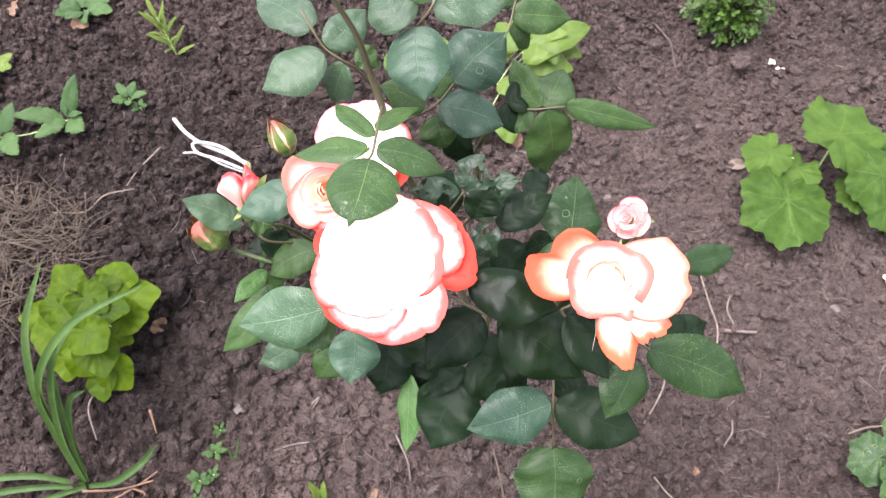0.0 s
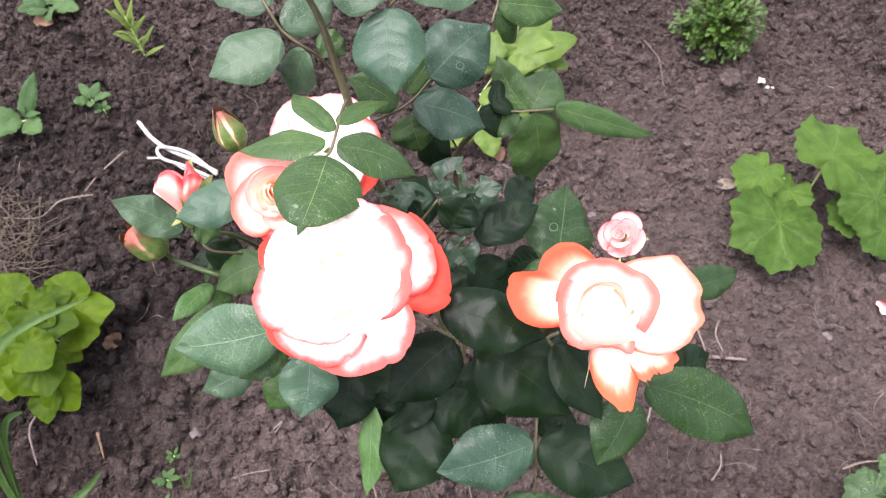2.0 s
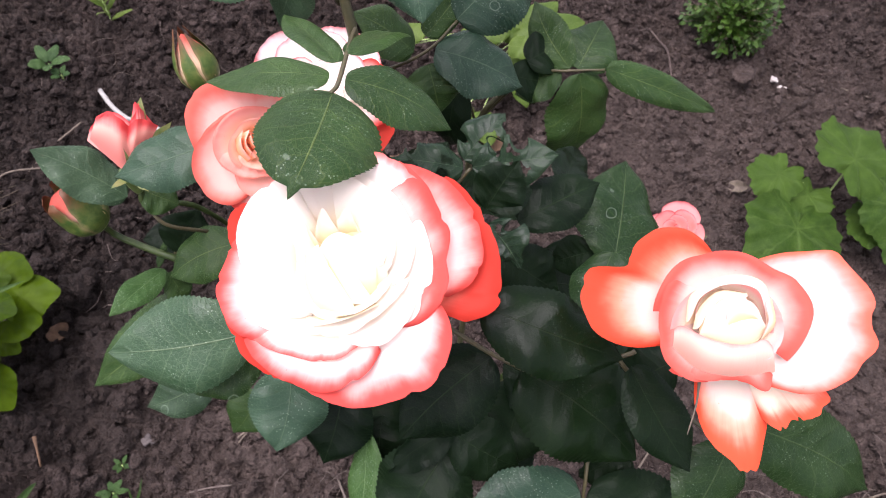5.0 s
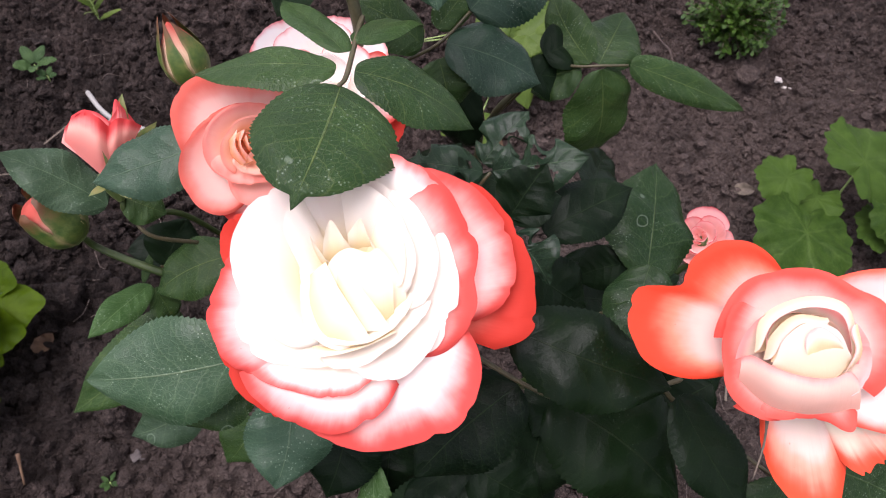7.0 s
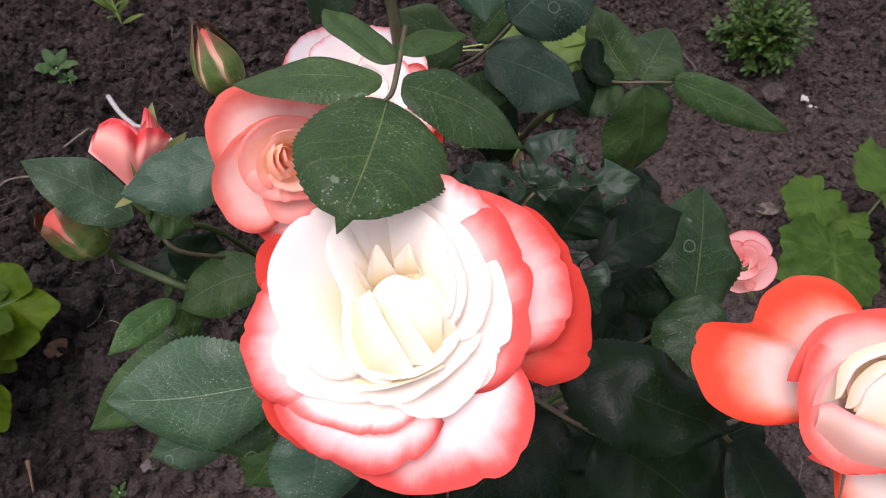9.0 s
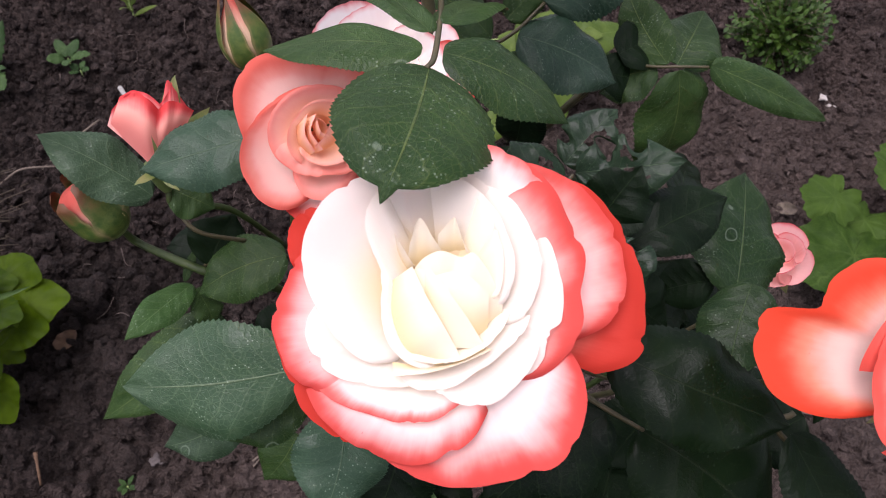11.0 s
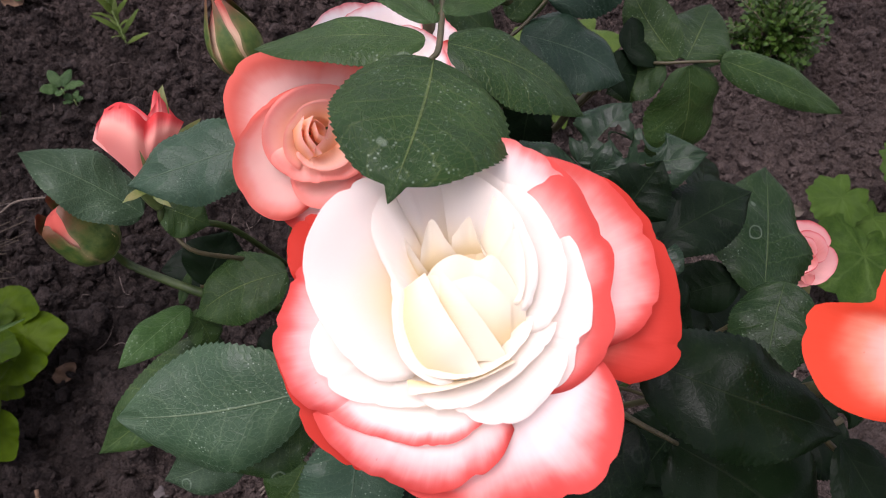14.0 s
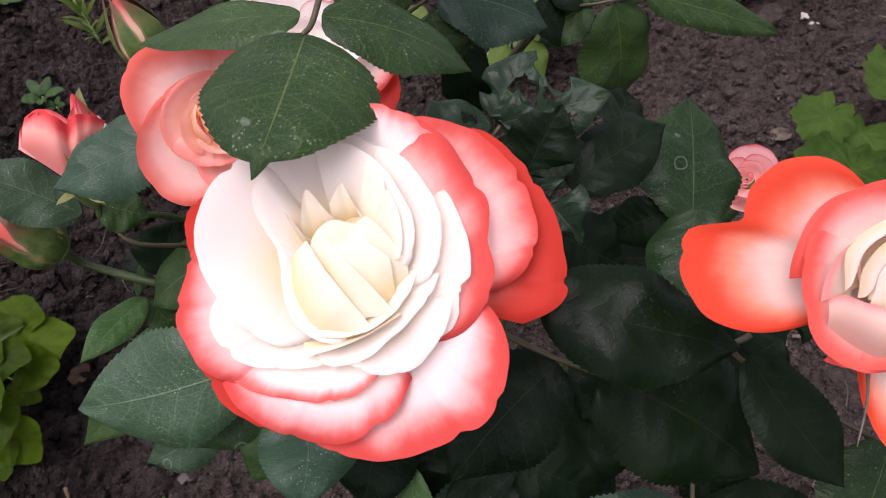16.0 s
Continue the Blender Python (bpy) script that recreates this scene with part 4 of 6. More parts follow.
shell(orange, V, -29, 196, [117, 97, 93, 89, 87, 87, 100, 122, 149], 14, PETAL_BLUSHED, 38, 0.5, 55, 8, 0.6, 130)
shell(orange, V, -63, 31, [134, 141, 141, 136, 129, 121, 114, 109, 103], 12, PETAL_BLUSHED, 39, 0.5, 50, 8, 0.6, 130)
loft(orange, V, [(-138, -92, -35), (-69, -156, -40), (16, -167, -40), (108, -145, -40)], [(-129, -2, 22), (-81, -45, 40), (-21, -69, 46), (46, -69, 44), (87, -33, 32)], 26, PETAL_FRONT, 40, pinch=0.7)
loft(orange, V, [(-106, -24, 6), (-88, 56, 8), (0, 98, 10), (80, 80, 8), (96, 0, 6), (84, -56, 4)], [(-84, -4, 24), (-66, 44, 34), (-8, 74, 38), (60, 62, 36), (78, 4, 32), (76, -38, 24)], 3, PETAL_YOLK, 41, pinch=1.0)
loft(orange, V, [(66, -70, 8), (104, -24, 10), (98, 40, 12)], [(70, -54, 34), (84, -8, 42), (70, 34, 44)], 5, PETAL_BLUSHED, 42, pinch=1.0)
loft(orange, V, [(-90, -38, 14), (-72, 16, 18), (-24, 58, 20), (40, 52, 20)], [(-70, -38, 34), (-54, 6, 44), (-16, 40, 48), (40, 34, 46)], 3, PETAL_YOLK, 43, pinch=1.0)
loft(orange, V, [(-76, -44, 18), (-60, 4, 20), (-22, 46, 22), (36, 46, 22)], [(-58, -36, 36), (-44, 4, 42), (-8, 34, 45), (40, 28, 44)], 2, PETAL_BLUSHED, 46, pinch=1.0)
loft(orange, V, [(-80, -62, 12), (-16, -84, 18), (48, -74, 18), (84, -40, 12)], [(-68, -30, 38), (-54, 8, 46), (-6, 42, 51), (48, 30, 50), (76, -18, 40)], 9, PETAL_YOLK, 44, pinch=0.6)
loft(orange, V, [(-6, -30, 40), (24, -14, 44), (60, -14, 40)], [(-22, 14, 60), (16, 34, 62), (62, 4, 54)], 6, PETAL_BLUSHED, 45, pinch=1.0)
part("sepal", tube([Vector(p) * V for p in ((-69, -176, -90), (-78, -243, -105), (-101, -324, -125))], 4 * V, 1.5 * V, 6, rough=0.3), PALE_TWIG, orange, "withered thread-like sepal")
spiral(orange, V, None, [(88, 14, 250, 200), (72, 20, 200, 20)], PETAL_YOLK, 6, 50)
sepals(orange, V, 155, 190, 50, 0.95)

# the peach bloom behind the overhanging leaf
P = 0.0001105
peach = bloom(AT_PEACH, P, 170, 55, "half-open peach bloom with coral-edged petals beside a leaf")
shell(peach, P, 43, 193, [277, 252, 219, 226, 257, 274, 259, 225, 204], -52, PETAL_CORALWASH, 51, 0.4, 45, 12, 1.0, 185)
shell(peach, P, -50, 40, [234, 246, 258, 268, 277, 282, 286, 277, 267], -60, PETAL_CORAL, 52, 0.4, 40, 12, 1.0, 185)
shell(peach, P, -130, -37, [231, 247, 264, 287, 289, 278, 256, 233, 211], -58, PETAL_CORAL, 53, 0.4, 40, 12, 1.0, 185)
shell(peach, P, 81, 275, [136, 135, 139, 156, 191, 235, 261, 253, 175], -22, PETAL_CORALWASH, 54, 0.5, 50, 14, 1.0, 170)
shell(peach, P, -117, 16, [140, 188, 208, 199, 188, 184, 194, 202, 207], -14, PETAL_PEACH, 55, 0.5, 45, 12, 1.0, 165)
shell(peach, P, 36, 239, [164, 152, 139, 132, 130, 132, 136, 137, 135], 2, PETAL_PEACH, 56, 0.5, 55, 12, 1.0, 150)
shell(peach, P, -157, -19, [133, 133, 132, 132, 133, 135, 154, 166, 173], 10, PETAL_PEACH, 57, 0.5, 50, 12, 1.0, 150)
shell(peach, P, 26, 249, [128, 113, 95, 80, 68, 72, 80, 94, 105], 22, PETAL_APRICOT, 58, 0.5, 55, 9, 0.6, 130)
shell(peach, P, -132, -8, [67, 77, 87, 95, 104, 113, 121, 123, 124], 24, PETAL_APRICOT, 59, 0.5, 50, 8, 0.6, 130)
loft(peach, P, [(-52, 13, -10), (-45, -35, -10), (-14, -72, -10)], [(-19, 53, 36), (-27, -2, 42), (3, -54, 36)], 5, PETAL_APRICOT, 60, pinch=0)
loft(peach, P, [(-27, 37, 0), (-21, -18, 0), (2, -62, 0)], [(5, 53, 38), (-9, 3, 46), (26, -49, 38)], 5, PETAL_APRICOT, 61, pinch=0)
loft(peach, P, [(84, 39, -10), (67, -26, -10), (10, -62, -10)], [(48, 46, 38), (35, -1, 46), (0, -41, 38)], 5, PETAL_APRICOT, 62, pinch=0)
loft(peach, P, [(-4, 14, 10), (11, -18, 10), (43, -26, 10)], [(8, 38, 46), (19, 3, 50), (43, -6, 44)], 3, PETAL_APRICOT, 63, pinch=0)
spiral(peach, P, None, [(46, 4, 250, 60), (30, 18, 260, 200), (16, 26, 320, 330)], PETAL_APRICOT, 7, 50)
sepals(peach, P, 172, 180, 50, 0.95)

# the white bloom at the back
Q = 0.00042
white = bloom(AT_WHITE, Q, 48, 18, "open white bloom with a coral rim, half hidden by leaves")
for k, (a0, a1, r, h, m) in enumerate(((20, 110, 92, -8, PETAL_PALE), (100, 190, 98, -6, PETAL_PALE), (180, 280, 96, -10, PETAL_EDGED), (-90, 10, 100, -8, PETAL_RED), (-30, 50, 90, -2, PETAL_CORAL), (60, 160, 84, 0, PETAL_PALE), (150, 250, 82, 0, PETAL_PALE), (-120, -20, 80, 0, PETAL_PALE), (0, 100, 66, 5, PETAL_PALE), (110, 220, 62, 5, PETAL_PALE), (220, 340, 60, 5, PETAL_PALE))):
    petal(white, Q, a0, a1, [r * 0.85, r, r * 1.03, r, r * 0.85], [h - 4, h, h + 1, h, h - 4], 46, 0.3, 0.05, m, 60 + k, 0.02, claw=4)
spiral(white, Q, None, [(48, 8, 150, 100), (38, 8, 150, 220), (28, 9, 170, -20), (16, 9, 220, 120)], PETAL_PALE, 8, 14)

# two small pink flowers
R = 0.00049
pink = bloom(AT_PINK, R, 46, 16, "small pink rose just opening")
for k, (a0, a1, r, h) in enumerate(((60, 170, 42, -4), (160, 275, 44, -6), (-90, 20, 42, -5), (0, 90, 40, 0), (120, 240, 32, 3), (230, 360, 31, 4))):
    petal(pink, R, a0, a1, [r * 0.85, r, r * 1.04, r, r * 0.85], [h - 3, h, h + 1, h, h - 3], 46, 0.15, 0.10, PETAL_FADED, 80 + k, 0.015, claw=4)
spiral(pink, R, None, [(28, 6, 170, 60), (22, 9, 180, 190), (15, 12, 200, 310), (9, 13, 300, 80)], PETAL_FADED, 9, 18)
sepals(pink, R, 46, 46, 14, 0.9)
S = 0.000235
small = part("flower", tube([Vector(p) * S for p in ((22, -112, -52), (12, -98, -40), (4, -80, -27), (0, -62, -18))], 9 * S, 17 * S, 12), HIP, bush, "small half-open pink rosebud with creamy folded petals", Matrix.Translation(-BASE) @ AT_SMALL)
loft(small, S, [(-17, -46, -30), (6, -32, -30), (36, -11, -30)], [(-27, 41, -4), (-5, 49, 6), (14, 38, 2), (24, 77, 4), (37, 63, -2), (58, 34, -20)], 14, PETAL_PINK, 90, pinch=0)
loft(small, S, [(-67, -3, -16), (-38, -31, -14), (-13, -58, -18), (-2, -70, -20)], [(-49, 48, 6), (-26, 59, 14), (-5, 45, 16), (15, 25, 10)], 26, PETAL_SMALL, 91, pinch=0)
loft(small, S, [(-3, -71, -22), (21, -37, -18), (46, -10, -22)], [(7, 27, 20), (24, 43, 24), (44, 41, 16), (67, 29, -6)], 16, PETAL_SMALL, 92, pinch=0)
loft(small, S, [(-70, 0, -10), (-61, -9, -10), (-49, -20, -12)], [(-62, 26, 4), (-44, 48, 14), (-26, 57, 20)], -4, PETAL_PINK, 93, pinch=0)
loft(small, S, [(-28, 23, -10), (-4, 18, -8), (17, 20, -10)], [(-30, 59, 8), (-7, 54, 18), (15, 35, 20)], 8, PETAL_PINK, 94, pinch=0)
loft(small, S, [(13, 13, 0), (25, 8, 0), (36, 18, 0)], [(11, 37, 22), (27, 61, 20), (32, 76, 10)], 6, PETAL_PINK, 95, pinch=0)
for base, tip, width, face, turn in (((6, -80, -20), (-34, -98, 12), 16, (0, 0.3, 1), 20), ((16, -78, -20), (-4, -14, 24), 9, (0.3, 0, 1), 0), ((40, -30, -34), (96, 36, -34), 26, (0, 0, 1), 10), ((34, 0, -30), (38, 88, -8), 30, (0.4, 0, 1), -30), ((10, -84, -30), (40, -110, -10), 14, (0, 0.3, 1), 0)):
    part("sepal", blade(Vector(base) * S, Vector(tip) * S, width * S, face, turn, 0.25, 0.15, teeth=0, steps=16, across=4, seed=width), SEPAL, small)


def bud(at, length, width, label, wrap=0.55, seed=1, gap=0.0, crown=0.0, parted=0.6):
    """A swelling bud: rolled petals showing between five green sepals with drawn-out tips, on its hip."""
    rng = random.Random(seed)
    def girth(u):
        return (math.sin(math.pi * min(1, u * 0.90 + 0.10) ** 0.80) ** 0.8) * (1 - 0.22 * u) + crown * max(0.0, u - 0.45) * math.sqrt(max(0.0, 1 - (max(0.0, u - 0.84) / 0.16) ** 2))
    bm = bmesh.new()
    rings = []
    for i in range(19):
        u = i / 18
        r = width * 0.5 * girth(u)
        rings.append([(r * math.cos(a) * (1 + 0.07 * math.sin(3 * a + 5 * u)), r * math.sin(a) * (1 + 0.07 * math.sin(3 * a + 5 * u)), length * (u * 1.02 - 0.5)) for a in (math.tau * k / 24 for k in range(25))])
    uvs = [[(k / 24 * 3, 0.05 + 0.95 * i / 18) for k in range(25)] for i in range(19)]
    grid(rings, uvs, bm)
    b = part("bud", bm, BUD_PETAL, bush, label, Matrix.Translation(-BASE) @ at)
    for k in range(5):
        a = radians(72 * k + gap + 36 + rng.uniform(-5, 5))
        wide, tall, lean = rng.uniform(43, 50), rng.uniform(1.02, 1.20), rng.uniform(-0.3, 0.3)
        if abs((a - radians(gap) + math.pi) % math.tau - math.pi) < radians(40):
            wide *= parted
        rows, uvs = [], []
        for i in range(17):
            u = i / 16
            r = width * 0.53 * girth(min(1.0, u * 0.96)) + width * (0.012 + 0.05 * max(0.0, u - 0.8) * 5)
            half = radians(wide) * (1 - u * 0.985) ** wrap * (1 + 0.06 * math.sin(19 * u + k))
            rows.append([(r * math.cos(a + lean * u * u + half * w), r * math.sin(a + lean * u * u + half * w), length * (u * tall - 0.52) + width * 0.03 * (1 - abs(w)) * u) for w in (-1, -0.6, 0, 0.6, 1)])
            uvs.append([(u, 0.5 + 0.5 * w) for w in (-1, -0.6, 0, 0.6, 1)])
        part("sepal", grid(rows, uvs), BUD_SEPAL, b)
    hip = bmesh.new()
    rr = [(0.0, 0.13), (0.25, 0.26), (0.6, 0.34), (1.0, 0.30)]
    grid([[(width * r * math.cos(t), width * r * math.sin(t), -length * 0.62 + length * 0.2 * u) for t in (math.tau * k / 12 for k in range(13))] for u, r in rr], None, hip)
    part("hip", hip, HIP, b)
    return b


bud(AT_BUD_A, 0.0265, 0.0255, "closed green rosebud showing a coral tip", 0.28, 5, 60, 0.9, 0.94)
bud(AT_BUD_B, 0.0265, 0.0200, "pointed green rosebud with cream and coral streaks", 0.44, 2, 104)


# ---- canes ----
FOOT = (0.03, 0.54, -0.01)
cane([FOOT, (0.01, 0.52, 0.25), (-0.03, 0.49, 0.5), (-0.0550, 0.4578, 0.6600), (-0.0543, 0.4453, 0.7100), (-0.0612, 0.4492, 0.7450), (-0.0636, 0.4370, 0.7900), (-0.0678, 0.4111, 0.8400), (-0.0681, 0.3879, 0.8800)], 0.0048, 0.0014)
cane([FOOT, (0.01, 0.47, 0.22), (-0.01, 0.36, 0.48), (-0.028, 0.325, 0.62), AT_BIG @ Vector((0, 0, -0.045)), AT_BIG @ Vector((0, 0, -0.0285))], 0.0055, 0.0024)
cane([FOOT, (0.06, 0.46, 0.25), (0.085, 0.35, 0.5), (0.094, 0.315, 0.64), AT_ORANGE @ Vector((0, 0, -0.045)), AT_ORANGE @ Vector((0, 0, -0.0275))], 0.005, 0.0022)
cane([(-0.01, 0.38, 0.42), (-0.0839, 0.3922, 0.5600), (-0.0986, 0.3543, 0.6550), AT_PEACH @ Vector((0, 0, -0.04)), AT_PEACH @ Vector((0, 0, -0.0235))], 0.0032, 0.0020, GREEN_CANE)
cane([(-0.02, 0.40, 0.40), (-0.1111, 0.3847, 0.5500), (-0.1314, 0.3565, 0.6100), (-0.1463, 0.3492, 0.6280), AT_BUD_A @ Vector((0, 0, -0.030)), AT_BUD_A @ Vector((0, 0, -0.017))], 0.0026, 0.0017, GREEN_CANE)
cane([(-0.1015, 0.4081, 0.6000), (-0.1136, 0.3928, 0.6600), AT_BUD_B @ Vector((0, 0, -0.03)), AT_BUD_B @ Vector((0, 0, -0.02))], 0.0024, 0.0016, GREEN_CANE)
cane([(-0.02, 0.44, 0.35), (-0.05, 0.46, 0.5), (-0.068, 0.47, 0.62), AT_WHITE @ Vector((0, 0, -0.045)), AT_WHITE @ Vector((0, 0, -0.029))], 0.0035, 0.0025, GREEN_CANE)
cane([(0.05, 0.45, 0.25), (0.12, 0.46, 0.4), AT_PINK @ Vector((0, 0, -0.05)), AT_PINK @ Vector((0, 0, -0.026))], 0.003, 0.002, GREEN_CANE)
cane([(-0.1190, 0.3887, 0.6000), (-0.1351, 0.3703, 0.6500), AT_SMALL @ Vector((0.0085, -0.034, -0.016)), AT_SMALL @ Vector((0.0052, -0.0263, -0.0122))], 0.0016, 0.0012, GREEN_CANE)
cane([FOOT, (0.035, 0.55, 0.25), (0.0182, 0.5479, 0.5200), (0.0220, 0.5122, 0.6000), (0.0376, 0.5090, 0.6350)], 0.004, 0.0018)
cane([(0.06, 0.46, 0.25), (0.09, 0.36, 0.45), (0.0886, 0.2838, 0.6300)], 0.0035, 0.0015, GREEN_CANE)
cane([FOOT, (-0.02, 0.50, 0.2), (-0.05, 0.40, 0.42), (-0.0698, 0.3248, 0.6000)], 0.004, 0.0016)
cane([FOOT, (0.10, 0.50, 0.22), (0.14, 0.42, 0.45), (0.1514, 0.3375, 0.6200)], 0.004, 0.0016)

# ---- leaves ----
compound_leaf('upper A', [(-0.0638, 0.4581, 0.7250), (-0.0728, 0.4538, 0.7450), (-0.0814, 0.4495, 0.7570), (-0.0933, 0.4513, 0.7670), (-0.1012, 0.4562, 0.7800), (-0.1104, 0.4669, 0.7900)], [
        ((-0.0925, 0.4450, 0.7660), (-0.1383, 0.4208, 0.7520), 0.0369, 8, 0.08, 0.1, 5),
        ((-0.0786, 0.4452, 0.7570), (-0.0951, 0.4471, 0.7150), 0.0263, -8, 0.1, 0.15, 5),
        ((-0.1014, 0.4575, 0.7800), (-0.1538, 0.4971, 0.7750), 0.0342, 5, 0.1, 0.1, 5),
        ((-0.0918, 0.4526, 0.7670), (-0.0655, 0.4876, 0.7750), 0.0281, 10, 0.1, 0.05, 5),
        ((-0.0714, 0.4583, 0.7600), (-0.0540, 0.4536, 0.7480), 0.0189, 0, 0.15, 0.1, 0),
    ])
compound_leaf('top B', [(-0.0664, 0.3946, 0.8680), (-0.0528, 0.4378, 0.8500), (-0.0219, 0.4761, 0.8200), (-0.0078, 0.4681, 0.8100), (-0.0125, 0.4557, 0.8000), (-0.0231, 0.4559, 0.7850)], [
        ((-0.0231, 0.4559, 0.7850), (-0.0156, 0.4132, 0.7520), 0.0459, 5, 0.06, 0.1, 7),
        ((-0.0313, 0.4470, 0.7900), (-0.0570, 0.4842, 0.8000), 0.0387, -10, 0.1, 0.05, 5),
        ((-0.0115, 0.4582, 0.8000), (0.0442, 0.4837, 0.7900), 0.0386, 0, 0.12, 0.1, 5),
        ((-0.0078, 0.4655, 0.8050), (-0.0402, 0.4903, 0.8100), 0.0323, 0, 0.1, 0.1, 0),
    ])
compound_leaf('top right C', [(-0.0528, 0.4378, 0.8500), (-0.0155, 0.4961, 0.8200), (0.0326, 0.5427, 0.7800), (0.0482, 0.5486, 0.7500), (0.0470, 0.5286, 0.7430), (0.0430, 0.5116, 0.7350)], [
        ((0.0457, 0.5288, 0.7400), (0.0972, 0.5442, 0.7250), 0.0293, 10, 0.1, 0.15, 0),
        ((0.0460, 0.5208, 0.7350), (0.0621, 0.5348, 0.7000), 0.0192, 0, 0.1, 0.2, 0),
        ((0.0477, 0.5369, 0.7450), (0.0240, 0.5417, 0.7600), 0.0278, 0, 0.1, 0.1, 0),
    ])
compound_leaf('middle D', [(-0.0568, 0.4745, 0.6600), (-0.0285, 0.4765, 0.6750), (-0.0137, 0.4805, 0.6850), (-0.0007, 0.4937, 0.6950)], [
        ((-0.0008, 0.4951, 0.6950), (0.0423, 0.5361, 0.7150), 0.0522, 6, 0.08, 0.1, 7),
        ((-0.0251, 0.4798, 0.6800), (-0.0617, 0.4796, 0.7050), 0.0316, 10, 0.1, 0.1, 0),
        ((-0.0119, 0.4768, 0.6860), (0.0435, 0.4754, 0.6650), 0.0428, -12, 0.1, 0.15, 7),
        ((-0.0155, 0.4700, 0.6800), (-0.0060, 0.4590, 0.6520), 0.0361, -15, 0.1, 0.25, 0),
        ((-0.0185, 0.4833, 0.6900), (-0.0006, 0.5106, 0.7050), 0.0222, 20, 0.15, 0.1, 0),
    ])
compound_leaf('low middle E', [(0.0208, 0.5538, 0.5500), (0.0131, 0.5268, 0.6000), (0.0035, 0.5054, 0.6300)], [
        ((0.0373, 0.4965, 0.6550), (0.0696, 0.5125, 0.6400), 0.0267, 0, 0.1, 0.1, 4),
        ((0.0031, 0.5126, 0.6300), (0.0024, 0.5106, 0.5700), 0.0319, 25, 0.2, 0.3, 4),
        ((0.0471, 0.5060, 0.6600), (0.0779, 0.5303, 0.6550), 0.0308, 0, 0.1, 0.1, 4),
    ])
compound_leaf('right F', [(0.0220, 0.5122, 0.6000), (0.0502, 0.5104, 0.6450), (0.0724, 0.5025, 0.6580), (0.0974, 0.5049, 0.6600)], [
        ((0.0799, 0.5046, 0.6590), (0.0965, 0.5451, 0.6680), 0.0388, -5, 0.08, 0.05, 0),
        ((0.0989, 0.5064, 0.6600), (0.1890, 0.5258, 0.6150), 0.0215, 10, 0.1, 0.12, 0),
        ((0.0815, 0.5014, 0.6580), (0.0868, 0.4980, 0.5750), 0.0488, 0, 0.08, 0.15, 0),
        ((0.0750, 0.5054, 0.6580), (0.0488, 0.5493, 0.6750), 0.0266, -25, 0.15, 0.1, 0),
        ((0.0701, 0.5033, 0.6550), (0.0430, 0.5068, 0.6300), 0.0311, 0, 0.1, 0.2, 0),
    ])
compound_leaf('front G', [(-0.0478, 0.4134, 0.7450), (-0.0453, 0.3846, 0.7600), (-0.0436, 0.3479, 0.7700), (-0.0452, 0.3392, 0.7720)], [
        ((-0.0444, 0.3401, 0.7715), (-0.0494, 0.2803, 0.7772), 0.0452, 0, 0.05, 0.11, 0),
        ((-0.0477, 0.3507, 0.7700), (-0.0975, 0.3458, 0.7650), 0.0262, 40, 0.10, 0.06, 0),
        ((-0.0412, 0.3500, 0.7700), (0.0031, 0.3525, 0.7450), 0.0290, -30, 0.1, 0.10, 0),
        ((-0.0466, 0.3631, 0.7670), (-0.0794, 0.4062, 0.7550), 0.0180, 36, 0.15, 0.08, 0),
        ((-0.0423, 0.3709, 0.7650), (-0.0218, 0.4244, 0.7350), 0.0215, -34, 0.12, 0.12, 0),
    ], jitter=0.15)
compound_leaf('left H', [(-0.1259, 0.3607, 0.6400), (-0.1424, 0.3489, 0.6600), (-0.1532, 0.3578, 0.6700), (-0.1572, 0.3612, 0.6800)], [
        ((-0.1585, 0.3528, 0.6750), (-0.1972, 0.3530, 0.7040), 0.0260, 10, 0.1, 0.05, 5),
        ((-0.1030, 0.3540, 0.7220), (-0.1490, 0.3372, 0.7095), 0.0285, 0, 0.08, 0.06, 7),
        ((-0.1533, 0.3579, 0.6750), (-0.1354, 0.3583, 0.6650), 0.0187, 0, 0.1, 0.15, 0),
    ])
compound_leaf('left dark I', [(-0.1158, 0.3595, 0.6300), (-0.1324, 0.3587, 0.6300), (-0.1471, 0.3540, 0.6250)], [
        ((-0.1447, 0.3541, 0.6250), (-0.1360, 0.3758, 0.6400), 0.0293, 40, 0.2, 0.1, 2),
        ((-0.1062, 0.3560, 0.6400), (-0.1470, 0.3409, 0.6200), 0.0308, 0, 0.1, 0.15, 0),
        ((-0.1514, 0.3457, 0.6200), (-0.1666, 0.3071, 0.6300), 0.0166, -10, 0.1, 0.1, 1),
        ((-0.1490, 0.3436, 0.6200), (-0.1405, 0.3339, 0.6000), 0.0162, -35, 0.2, 0.2, 0),
        ((-0.1554, 0.3467, 0.6200), (-0.1521, 0.3607, 0.6300), 0.0047, 0, 0.1, 0.1, 0),
    ])
